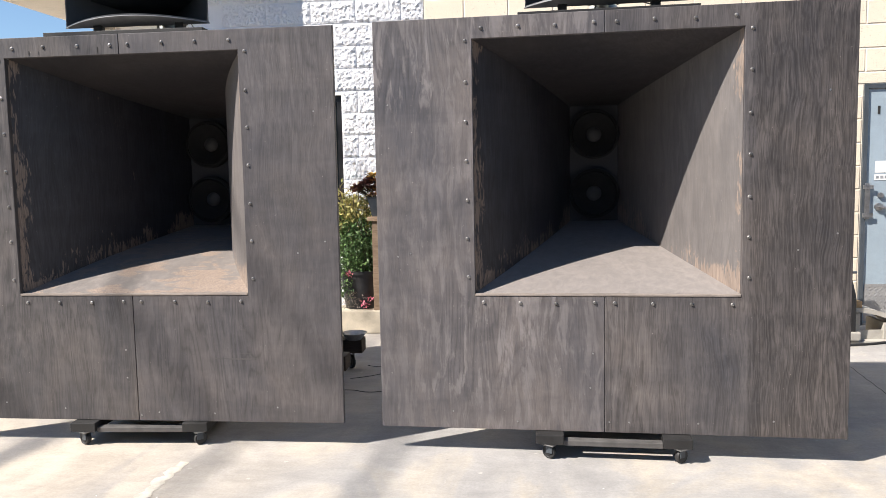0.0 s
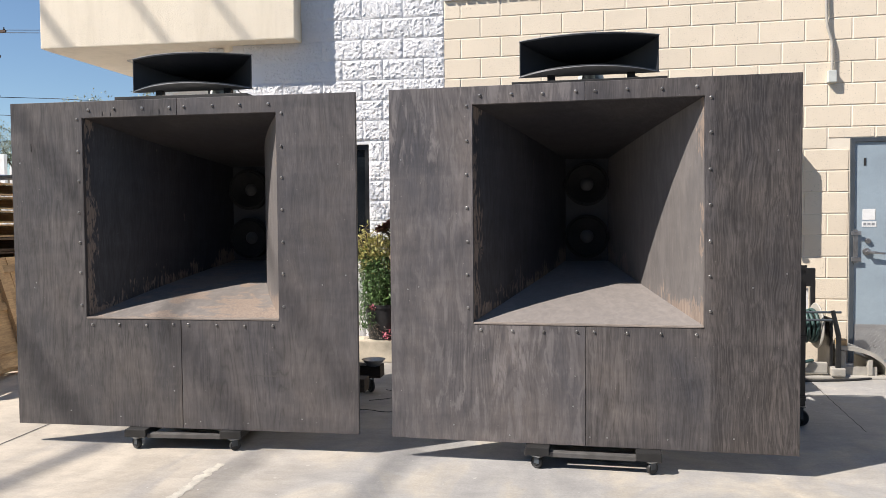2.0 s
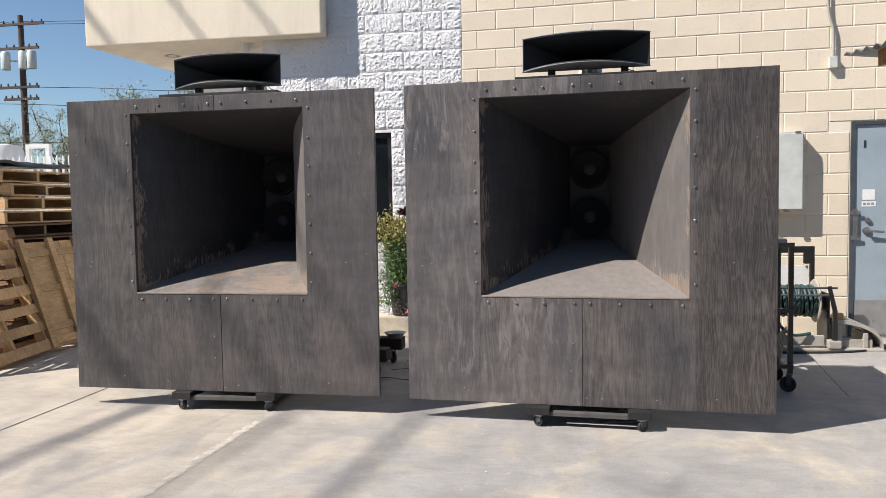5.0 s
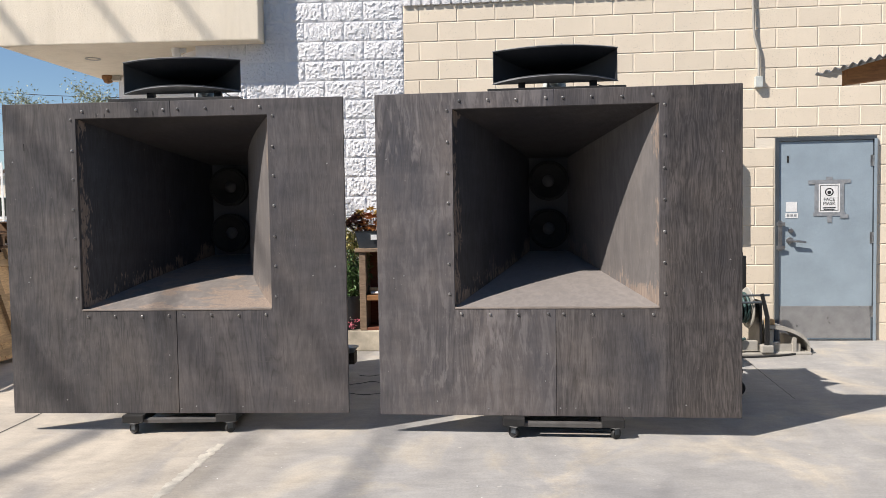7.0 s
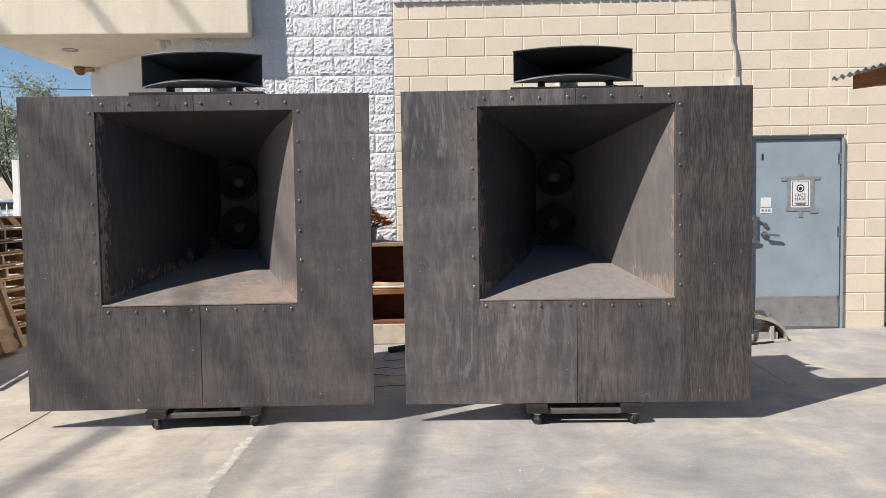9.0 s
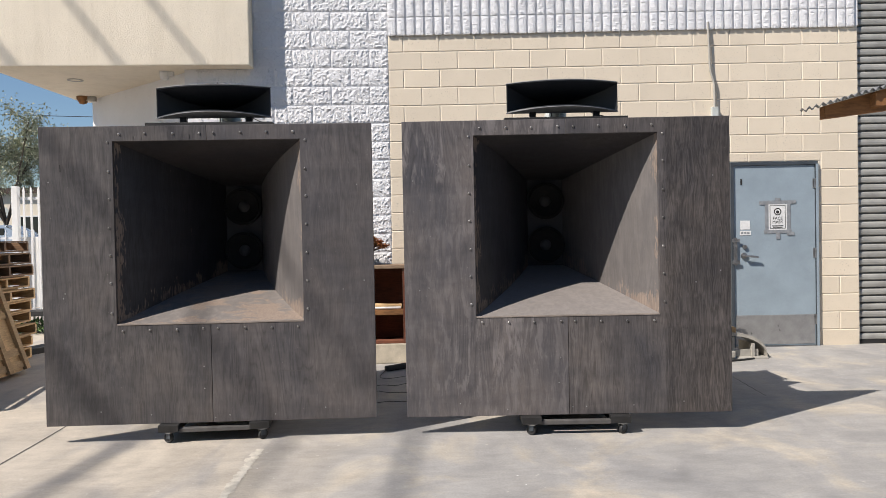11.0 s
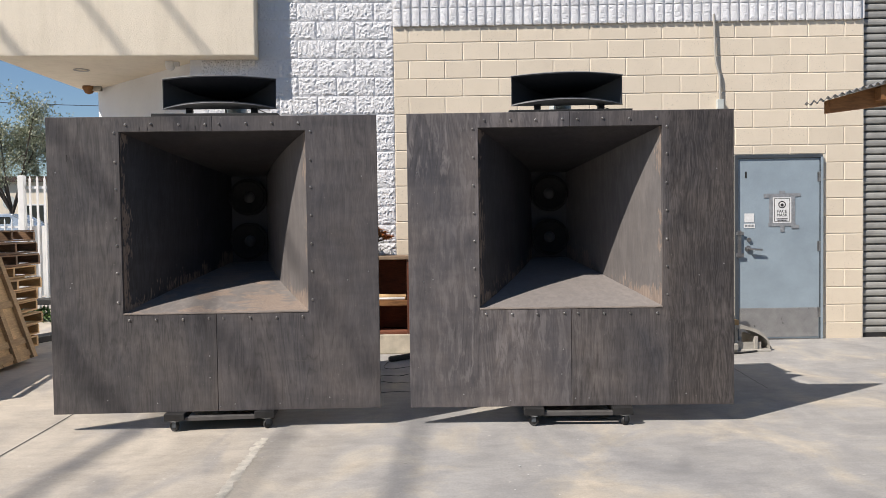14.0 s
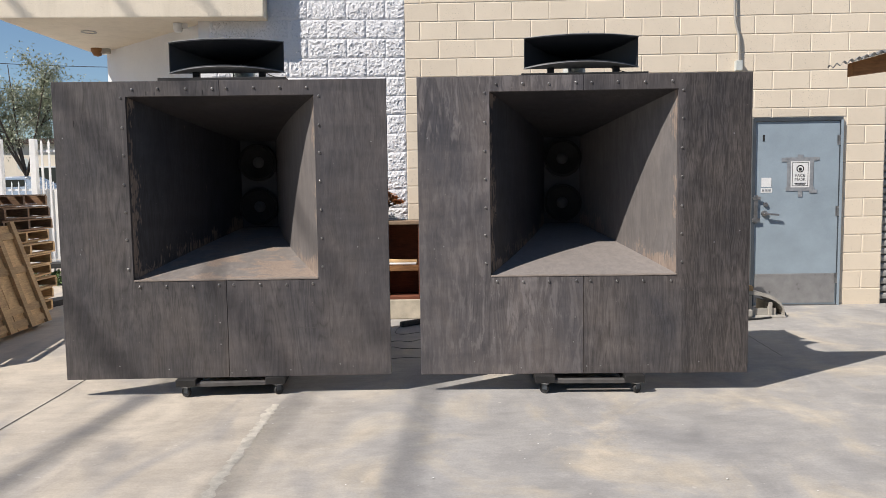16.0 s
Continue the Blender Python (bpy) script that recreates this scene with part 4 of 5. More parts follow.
radial_horn(pose(-1.428, 3.95, 2.0955, 0, 0, 0), "black plastic curved-mouth horn on a board over the loudspeaker")
radial_horn(pose(0.960, 3.87, 2.0955, 0, 0, -3.0), "black plastic curved-mouth horn with grey compression driver")

# ---- overhead cables that cross the yard and shade it ----
CABLE_H = 14.0
for x_ground, thick in ((-2.1, 0.036), (-1.02, 0.026), (-0.18, 0.024)):
    pts = []
    for k in range(7):
        y = -22 + 7 * k
        pts.append((x_ground - 0.809 * CABLE_H + 0.1 * (y + 0.486 * CABLE_H - 3), y, CABLE_H + 0.02 * (k - 3) ** 2))
    tagged(tube("overhead_cable", pts, thick, M_RUBBER), "thick black bundled cable strung over the yard", "cable", "overhead cables")

# ---- kerb, shelf and plants by the wall ----
kerb = part("kerb", box(B(), -2.4, 1.6, 6.59, 6.90, 0.0, 0.208, 0.012), M_KERB, None)
tagged(kerb, "low cream concrete kerb along the wall", "kerb", kind="structure")

shelf = thing("wooden_shelf_unit", "red-brown wooden shelf unit with bare front edges on the kerb", "shelf", pose(0, -0.02, 0.209))
part("top_plank", box(B(), -0.75, 0.42, 6.60, 6.96, 0.785, 0.822, 0.004), M_SHELF_EDGE, shelf, "weathered grey top plank")
for x in (-0.71, -0.155, 0.35):
    part("upright", box(B(), x, x + 0.065, 6.615, 6.95, 0.0, 0.785, 0.003), M_SHELF if x > -0.5 else M_SHELF_EDGE, shelf)
for x0, x1 in ((-0.644, -0.156), (-0.089, 0.349)):
    part("shelf_board", box(B(), x0, x1, 6.62, 6.95, 0.30, 0.352, 0.003), M_BEAM, shelf)
    part("bottom_board", box(B(), x0, x1, 6.62, 6.95, 0.0, 0.03, 0.003), M_SHELF, shelf)
    part("back_panel", box(B(), x0, x1, 6.935, 6.95, 0.031, 0.784), M_SHELF, shelf)
hose_tan = tube("corrugated_pipe", [(-0.62, 6.72, 0.605), (-0.45, 6.70, 0.600), (-0.30, 6.68, 0.592), (-0.17, 6.70, 0.59)], 0.028, M_PALLET)
tagged(hose_tan, "tan corrugated pipe lying on the shelf", "pipe")
white_pipe = tube("white_pipe", [(-0.60, 6.66, 0.580), (-0.42, 6.645, 0.578), (-0.18, 6.65, 0.578)], 0.014, M_WHITE_METAL)
tagged(white_pipe, "white plastic pipe lying on the shelf", "pipe")


def leaf(bm, p, d, length, width, up=None):
    """One bent leaf of four triangles."""
    d = d.normalized()
    side = d.cross(up or Vector((0, 0, 1)))
    if side.length < 1e-3:
        side = Vector((1, 0, 0))
    side = side.normalized() * width / 2
    lift = side.cross(d).normalized() * length * 0.08
    a, m1, m2, t = p, p + d * length * 0.5 + side + lift, p + d * length * 0.5 - side + lift, p + d * length - lift
    v = [bm.verts.new(q) for q in (a, m1, t, m2)]
    mid = bm.verts.new(p + d * length * 0.5 - lift * 0.4)
    bm.faces.new((v[0], v[1], mid)), bm.faces.new((v[1], v[2], mid)), bm.faces.new((v[2], v[3], mid)), bm.faces.new((v[3], v[0], mid))


def rand_dir(rnd, up=0.0):
    while True:
        v = Vector((rnd.uniform(-1, 1), rnd.uniform(-1, 1), rnd.uniform(-1, 1) + up))
        if 0.1 < v.length < 1.5:
            return v.normalized()


def pot(bm_parent, r0, r1, h, mat, soil):
    part("pot", lathe(B(), [(0.0, 0.0), (r0, 0.0), (r1, h - 0.03), (r1 + 0.010, h - 0.03), (r1 + 0.010, h), (r1 - 0.006, h), (r1 - 0.010, h - 0.04), (0.0, h - 0.04)], (0, 0, 0), "Z", 28), mat, bm_parent, soil, True)


def shrub(m):
    """Bamboo-like shrub in a nursery pot: green below, yellow tips."""
    th = thing("potted_shrub", "green shrub with yellow tips in a black nursery pot", "plant", m)
    pot(th, 0.125, 0.155, 0.33, M_POT, "scuffed black nursery pot")
    rnd = random.Random(5)
    stems, low, tips = B(), B(), B()
    for s in range(58):
        a, r = rnd.uniform(0, 2 * math.pi), rnd.uniform(0.0, 0.10)
        base = Vector((r * math.cos(a) - 0.02, r * math.sin(a), 0.28))
        top = Vector((base.x * 2.2 - 0.05 + rnd.uniform(-0.12, 0.08), base.y * 1.2 + rnd.uniform(-0.05, 0.03), rnd.uniform(0.72, 1.10)))
        rod(stems, base, top, 0.004, 0.002, 5)
        for k in range(46):
            f = rnd.uniform(0.12, 1.0)
            p = base.lerp(top, f) + rand_dir(rnd) * rnd.uniform(0.0, 0.075)
            d = rand_dir(rnd, 0.5 if f > 0.6 else 0.1)
            leaf(tips if f + rnd.uniform(-0.15, 0.15) > 0.72 else low, p, d, rnd.uniform(0.035, 0.06), rnd.uniform(0.010, 0.018))
    for s in range(2600):
        a, f = rnd.uniform(0, 2 * math.pi), rnd.random()
        wide = 0.20 * (1.0 - 0.45 * abs(f - 0.35))
        p = Vector((wide * math.cos(a) * rnd.random() ** 0.4, 0.75 * wide * math.sin(a) - 0.02, 0.31 + 0.64 * f))
        leaf(tips if f + rnd.uniform(-0.12, 0.12) > 0.70 else low, p, rand_dir(rnd, 0.3), rnd.uniform(0.03, 0.055), rnd.uniform(0.011, 0.018))
    for s in range(900):
        a = rnd.uniform(0, 2 * math.pi)
        p = Vector((-0.09 + 0.16 * math.cos(a) * rnd.random() ** 0.5, -0.02 + 0.14 * math.sin(a), rnd.uniform(0.10, 0.45)))
        if p.y > 0.1 or (p.x > -0.05 and p.z < 0.33):
            continue
        leaf(low, p, rand_dir(rnd, -0.2), rnd.uniform(0.03, 0.05), 0.014)
    petals, roots = B(), B()
    for cx, cz in ((0.03, 0.06), (0.085, 0.10), (-0.06, 0.31), (0.05, 0.04)):
        for k in range(12):
            p = Vector((cx + rnd.uniform(-0.02, 0.02), -0.165 + rnd.uniform(-0.01, 0.01), cz + rnd.uniform(-0.012, 0.012)))
            leaf(petals, p, rand_dir(rnd, 0.3), rnd.uniform(0.018, 0.034), 0.016)
    for k in range(70):
        p = Vector((-0.06 + rnd.uniform(-0.06, 0.09), -0.158 + rnd.uniform(-0.012, 0.0), rnd.uniform(0.0, 0.16)))
        leaf(roots, p, rand_dir(rnd), rnd.uniform(0.02, 0.05), 0.006)
    part("blossom", petals, M_BLOSSOM, th, "fallen pink blossoms")
    tagged(part("dry_leaves", roots, M_DRY, th, "dry grey leaves against the pot"), kind="stuff")
    tagged(part("stem", stems, M_BARK, th), kind="stuff")
    tagged(part("foliage", low, M_LEAF, th, "dense small green leaves"), kind="stuff")
    tagged(part("new_growth", tips, M_LEAF_TIP, th, "yellow-green new growth"), kind="stuff")


shrub(pose(-0.845, 6.77, 0.209) @ Matrix.Diagonal((1.22, 1.0, 1.03, 1)))


def succulent(m):
    th = thing("potted_succulent", "rust, yellow and purple rosette succulents in a grey square pot", "plant", m)
    b = B()
    vs = []
    for z, s in ((0.0, 0.115), (0.155, 0.145), (0.17, 0.152), (0.17, 0.140), (0.14, 0.136)):
        vs.append([b.verts.new((x * s, y * s, z)) for x, y in ((-1, -1), (1, -1), (1, 1), (-1, 1))])
    for a, c in zip(vs, vs[1:]):
        for j in range(4):
            b.faces.new((a[j], a[(j + 1) % 4], c[(j + 1) % 4], c[j]))
    b.faces.new(vs[0]), b.faces.new(vs[-1])
    part("pot", b, M_FRAME, th, "dark grey square plastic pot")
    part("pot_label", box(B(), 0.01, 0.07, -0.150, -0.142, 0.085, 0.135), M_PAPER, th, "white pot label")
    rnd = random.Random(9)
    stems, kinds = B(), (B(), B(), B())
    for k in range(64):
        u = rnd.uniform(-1, 1)
        top = Vector((0.27 * u, rnd.uniform(-0.13, 0.06), 0.17 + 0.22 * rnd.random() * (1.1 - abs(u)) + (0.05 if u < -0.4 else 0.0)))
        rod(stems, (top.x * 0.45, top.y * 0.45, 0.14), top, 0.004, 0.003, 6)
        pick = 0 if u < -0.42 else (1 if top.z > 0.33 and u < 0.5 else 2)
        for j in range(24):
            t = 2.4 * j
            d = Vector((math.cos(t), math.sin(t), rnd.uniform(-0.2, 0.8)))
            leaf(kinds[pick], top, d, rnd.uniform(0.045, 0.075), 0.018)
    tagged(part("stem", stems, M_BARK, th), kind="stuff")
    for b, mat, words in zip(kinds, (M_SUCCULENT_DARK, M_SUCCULENT_PALE, M_SUCCULENT), ("dark purple rosettes", "yellow-green rosettes", "rust-coloured rosettes")):
        part("leaves", b, mat, th, words)


succulent(pose(-0.60, 6.76, 1.032))

bowl = thing("metal_bowl", "crumpled silver foil bowl on the timber dolly", "bowl", pose(-0.62, 5.30, 0.224))
part("bowl_shell", lathe(B(), [(0.0, 0.0), (0.05, 0.0), (0.085, 0.045), (0.095, 0.05), (0.082, 0.046), (0.047, 0.006), (0.0, 0.006)], (0, 0, 0), "Z", 18), M_STEEL, bowl, "", True)

# cables on the ground between the loudspeakers
strip = thing("cable_bundle", "black cable bundle lying on the concrete", "cable", pose(-0.23, 6.22, 0.0, 0, 0, 38))
part("sheath", box(B(), -0.14, 0.14, -0.028, 0.028, 0.0, 0.055, 0.018), M_RUBBER, strip)
for pts in ([(-0.55, 5.42, 0.008), (-0.46, 5.35, 0.008), (-0.36, 5.45, 0.008), (-0.24, 5.36, 0.008), (-0.12, 5.52, 0.008), (0.3, 5.6, 0.008)],
            [(-0.60, 5.05, 0.008), (-0.48, 5.10, 0.008), (-0.40, 5.20, 0.008), (-0.30, 5.08, 0.008), (-0.16, 5.10, 0.008), (0.3, 4.9, 0.008)],
            [(-0.35, 6.1, 0.008), (-0.42, 5.8, 0.008), (-0.30, 5.70, 0.008), (-0.18, 5.82, 0.008), (0.2, 6.0, 0.008)],
            [(-0.75, 4.72, 0.008), (-0.55, 4.80, 0.008), (-0.42, 4.70, 0.008), (-0.25, 4.78, 0.008), (0.3, 4.6, 0.008)]):
    tagged(tube("ground_cable", pts, 0.0025, M_RUBBER), "thin black cable lying on the concrete", "cable", "cables on the ground")

# ---- by the door: meter box, conduit, cart, hose reel ----
ebox = thing("electrical_box", "pale grey-green steel electrical box on the block wall", "electrical box", WING @ pose(-0.043, 0, -0.005))
part("cabinet", box(B(), 2.60, 3.055, 6.862, 6.996, 1.25, 1.985, 0.006), M_GREY_METAL, ebox)
part("cover", box(B(), 2.612, 3.045, 6.850, 6.862, 1.26, 1.965, 0.004), M_GREY_METAL, ebox)
for x in (2.66, 3.0):
    part("catch", box(B(), x - 0.025, x + 0.025, 6.842, 6.851, 1.968, 1.984, 0.003), M_STEEL, ebox)
part("hasp", box(B(), 2.88, 2.93, 6.838, 6.852, 1.235, 1.262, 0.003), M_STEEL, ebox)

conduit = thing("conduit", "grey steel conduit with a junction box on the wall", "conduit", WING @ pose(-0.087, 0, -0.033))
tube("pipe", [(3.30, 6.968, 3.62), (3.30, 6.966, 3.55), (3.307, 6.962, 3.40), (3.312, 6.962, 3.16), (3.322, 6.962, 3.08), (3.357, 6.962, 2.97), (3.362, 6.962, 2.90), (3.362, 6.962, 2.68)], 0.013, M_GREY_PLASTIC, conduit)
part("junction_box", box(B(), 3.327, 3.397, 6.94, 6.995, 2.595, 2.70, 0.005), M_GREY_METAL, conduit)

cart = thing("utility_cart", "black steel utility cart with open shelves and casters", "cart", pose(0, 0.325, 0))
for x in (1.84, 2.352):
    for y in (4.32, 4.66):
        part("post", box(B(), x, x + 0.032, y, y + 0.032, 0.135, 1.045, 0.002), M_BLACK, cart)
for z in (0.17, 0.56, 1.02):
    b = B()
    box(b, 1.84, 2.384, 4.308, 4.3195, z, z + 0.03)
    box(b, 1.84, 2.384, 4.6925, 4.704, z, z + 0.03)
    box(b, 1.872, 2.352, 4.33, 4.68, z, z + 0.012)
    part("shelf", b, M_BLACK, cart)
for x in (1.856, 2.368):
    for y in (4.336, 4.676):
        caster(cart, x, y, 0.135, 0.055, 70)
part("tray", box(B(), 2.02, 2.35, 4.36, 4.66, 1.033, 1.075, 0.008), M_FRAME, cart)
b = B()
for i in range(6):
    rod(b, (2.30 + 0.008 * i, 4.34 + 0.05 * i, 0.20), (2.345, 4.35 + 0.05 * i, 0.46 - 0.02 * i), 0.006, None, 6)
part("rods", b, M_GREY_PLASTIC, cart, "grey rods leaning inside")

reel = thing("hose_reel_cart", "grey plastic hose reel cart with coiled green hose", "hose reel", pose(0, 0, 0.022))
b = B()
n = 14
rows = []
for i in range(n + 1):
    a = math.pi * 0.5 * i / n
    x, z = 3.10 + 0.40 * math.sin(a), 0.02 + 0.26 * math.cos(a) ** 0.8 if i < n else 0.02
    rows.append([b.verts.new((x, y, zz)) for y, zz in ((6.08, z), (6.42, z), (6.42, max(0.0, z - 0.035)), (6.08, max(0.0, z - 0.035)))])
for a, c in zip(rows, rows[1:]):
    for j in range(4):
        b.faces.new((a[j], a[(j + 1) % 4], c[(j + 1) % 4], c[j]))
b.faces.new(rows[0]), b.faces.new(rows[-1])
part("curved_guard", b, M_GREY_PLASTIC, reel, "", True)
part("base_tray", box(B(), 2.45, 3.50, 6.05, 6.44, 0.0, 0.03, 0.012), M_GREY_PLASTIC, reel)
part("crossbeam", box(B(), 2.50, 3.02, 6.07, 6.11, 0.05, 0.14, 0.008), M_GREY_PLASTIC, reel)
for x in (2.52, 3.05):
    b = B()
    rod(b, (x, 6.06, 0.57), (x + 0.045, 6.05, 0.36), 0.017, 0.020)
    rod(b, (x + 0.045, 6.05, 0.36), (x + 0.05, 6.07, 0.03), 0.020, 0.024)
    part("side_frame", b, M_BLACK, reel, "", True)
    part("foot", box(B(), x - 0.01, x + 0.10, 6.03, 6.13, 0.03, 0.10, 0.012), M_GREY_PLASTIC, reel)
    part("side_plate", box(B(), x + 0.005, x + 0.03, 6.125, 6.42, 0.03, 0.50, 0.01), M_BLACK, reel)
for x0, x1, z1 in ((3.13, 3.17, 0.235), (3.345, 3.38, 0.16)):
    part("guard_rib", box(B(), x0, x1, 6.10, 6.40, 0.03, z1, 0.004), M_GREY_PLASTIC, reel)
part("guard_back", box(B(), 3.08, 3.42, 6.115, 6.13, 0.03, 0.10), M_GREY_PLASTIC, reel)
part("brace_block", box(B(), 3.10, 3.18, 6.09, 6.16, 0.27, 0.33, 0.008), M_PALLET, reel, "yellowed plastic block")
b = B()
rod(b, (2.50, 6.07, 0.555), (3.12, 6.07, 0.555), 0.010)
rod(b, (2.50, 6.07, 0.490), (3.08, 6.07, 0.490), 0.010)
part("rail", b, M_FRAME, reel)
part("drum", lathe(B(), [(0.09, 2.56), (0.09, 3.04)], (0, 6.27, 0.42), "X", 24), M_BLACK, reel, "", True)
for x in (2.575, 2.985):
    part("flange", lathe(B(), [(0.0, 0.0), (0.185, 0.0), (0.192, 0.008), (0.185, 0.016), (0.0, 0.016)], (x, 6.27, 0.42), "X", 32), M_GREY_PLASTIC, reel, "grey reel flange", True)
for i in range(12):
    pts = []
    r = 0.128 + 0.010 * (i % 2)
    for k in range(14):
        a = 2 * math.pi * k / 14
        pts.append((2.625 + 0.030 * i + 0.012 * math.sin(a + i), 6.27 + r * math.cos(a), 0.42 + r * math.sin(a)))
    h = tube("hose_turn", pts, 0.0145, M_HOSE, reel, True)
tube("hose_tail", [(2.60, 6.10, 0.40), (2.62, 6.03, 0.25), (2.70, 6.0, 0.17), (2.78, 6.02, 0.14), (2.90, 6.06, 0.16)], 0.014, M_HOSE, reel)
b = B()
for x in (2.60, 2.985):
    box(b, x, x + 0.04, 6.38, 6.42, 0.45, 0.80, 0.008)
box(b, 2.60, 3.025, 6.38, 6.42, 0.84, 0.90, 0.012)
box(b, 2.60, 2.68, 6.381, 6.419, 0.79, 0.85, 0.01)
box(b, 2.93, 3.025, 6.381, 6.419, 0.74, 0.85, 0.01)
part("push_handle", b, M_BLACK, reel, "black moulded handle")
part("board", box(B(), 2.62, 2.98, 6.425, 6.45, 0.36, 0.72), M_PAPER, reel, "pale board behind the hose")
tagged(tube("ground_hose", [(x, y, ground_z(x, y) + 0.010) for x, y in ((2.5, 5.98), (2.9, 5.96), (3.3, 6.02), (3.56, 6.18), (3.60, 6.32), (3.50, 6.46))], 0.010, M_RUBBER), "black hose lying round the reel cart", "hose")

# ---- tin awning ----
awning = thing("tin_awning", "corrugated tin awning on an orange wooden beam", "awning")
b = B()
nx = 640
rows = []
for i in range(nx + 1):
    x = 2.125 + 2.4 * i / nx
    z = 2.014 + 0.27 * (x - 2.125) + 0.0085 * math.sin((x - 2.125) * 2 * math.pi / 0.042)
    rows.append([b.verts.new((x, 2.90, z)), b.verts.new((x + 0.42, 3.65, z + 0.11)), b.verts.new((x + 0.42, 3.65, z + 0.106)), b.verts.new((x, 2.90, z - 0.004))])
for a, c in zip(rows, rows[1:]):
    for j in range(4):
        b.faces.new((a[j], a[(j + 1) % 4], c[(j + 1) % 4], c[j]))
part("tin_sheet", b, M_GALV, awning, "corrugated galvanised sheet", True)
b = B()
vs = [b.verts.new((x, y, z)) for y in (2.99, 3.05) for x, z in ((2.325, 1.978), (4.5, 2.24), (4.5, 2.63), (2.325, 2.053))]
for f in ((0, 1, 2, 3), (7, 6, 5, 4), (0, 4, 5, 1), (1, 5, 6, 2), (2, 6, 7, 3), (3, 7, 4, 0)):
    b.faces.new([vs[i] for i in f])
part("beam", b, M_BEAM, awning)
part("rafter", box(B(), 2.595, 2.655, 2.93, 2.988, 2.045, 2.115), M_BEAM, awning)
for y in (3.0, 3.56):
    part("post", box(B(), 4.35, 4.44, y - 0.045 + 0.10, y + 0.045 + 0.10, 0.0, 2.20), M_BEAM, awning)

# ---- fittings under the soffit ----
cam_dome = thing("security_camera", "white security camera under the soffit", "camera", pose(-2.69, 7.10, 3.164))
part("housing", lathe(B(), [(0.0, 0.0), (0.052, 0.0), (0.052, -0.03), (0.045, -0.075), (0.03, -0.092), (0.0, -0.096)], (0, 0, 0), "Z", 20), M_WHITE_METAL, cam_dome, "", True)
part("bracket", box(B(), 0.03, 0.10, -0.02, 0.02, -0.05, -0.0005, 0.005), M_WHITE_METAL, cam_dome)
cam_two = thing("dome_camera", "brown dome camera at the corner of the soffit", "camera", pose(-4.13, 8.52, 3.164))
part("dome", lathe(B(), [(0.0, 0.0), (0.075, 0.0), (0.075, -0.03), (0.06, -0.055), (0.045, -0.085), (0.0, -0.10)], (0, 0, 0), "Z", 20), M_BEAM, cam_two, "", True)
part("bracket", box(B(), 0.05, 0.16, -0.03, 0.03, -0.06, -0.0005, 0.008), M_GREY_PLASTIC, cam_two)
can = thing("recessed_light", "round recessed light in the soffit, switched off", "light", pose(-3.80, 7.50, 3.164))
part("rim", lathe(B(), [(0.06, 0.0), (0.085, 0.0), (0.085, -0.006), (0.06, -0.006)], (0, 0, 0), "Z", 24), M_GREY_PLASTIC, can)


# ---- pallets ----
def pallet(m, label, wood, solid=False, group="pallets"):
    """Pallet lying flat, 1.2 by 1.05 m, origin at a corner."""
    p = thing("pallet", label, "pallet", m, group)
    L, W = 1.2, 1.05
    rnd = random.Random(len(bpy.data.objects))
    for y in (0.0, W / 2 - 0.02, W - 0.04):
        part("stringer", box(B(), 0, L, y, y + 0.04, 0.016, 0.106), wood, p)
    n = 7
    if solid:
        for i in range(2):
            part("deck_panel", box(B(), 0.605 * i, 0.595 + 0.605 * i, 0, W, 0.107, 0.119), wood, p, "plywood deck panel")
        for x in (0.0, 0.40, 0.79, 1.12):
            part("deck_batten", box(B(), x, x + 0.075, 0, W + 0.03, 0.1195, 0.158), wood, p)
        for y in (0.03, 0.16, 0.55, 0.90):
            for x0, x1 in ((0.077, 0.398), (0.477, 0.788), (0.867, 1.118)):
                part("cross_batten", box(B(), x0, x1, y, y + 0.07, 0.1195, 0.138), wood, p)
    else:
        for i in range(n):
            x = i * (L - 0.10) / (n - 1)
            part("deck_board", box(B(), x, x + 0.10 - rnd.uniform(0, 0.015), -rnd.uniform(0, 0.01), W, 0.107, 0.124), wood, p)
    for x in (0.0, 0.55, 1.10):
        part("bottom_board", box(B(), x, x + 0.10, 0, W, 0.0, 0.0155), wood, p)
    return p


# the stacked ones, ends towards the yard
for i in range(10):
    pallet(pose(-5.72 + 0.025 * ((i * 7) % 3), 6.75 + 0.02 * ((i * 5) % 4), 0.137 * i, 0, 0, 0.8 * ((i * 3) % 5 - 2)), "old brown wooden pallet in a tall stack", M_PALLET_OLD if i > 6 else M_PALLET)
for i in range(13):
    pallet(pose(-5.80 + 0.02 * ((i * 7) % 3), 5.62 + 0.02 * ((i * 5) % 4), 0.137 * i, 0, 0, 0.7 * ((i * 3) % 5 - 2)), "pale wooden pallet in a tall stack", M_PALLET if i > 8 else M_PALLET_OLD, group="pallets of the second stack")
tarp = thing("folded_tarp", "black folded tarpaulin over the pallet stack", "tarp", pose(-5.90, 5.55, 1.782))
b = B()
bmesh.ops.create_grid(b, x_segments=26, y_segments=22, size=0.68, matrix=Matrix.Translation((0.66, 0.60, 0.03)))
for v in b.verts:
    v.co.z += 0.028 * noise.noise(v.co * 4) + 0.03 * (1 - abs(v.co.x - 0.66) / 0.68)
ex = bmesh.ops.extrude_face_region(b, geom=b.faces[:])
for v in ex["geom"]:
    if isinstance(v, bmesh.types.BMVert):
        v.co.z += 0.03
part("sheet", b, M_BLACK, tarp, "", True)

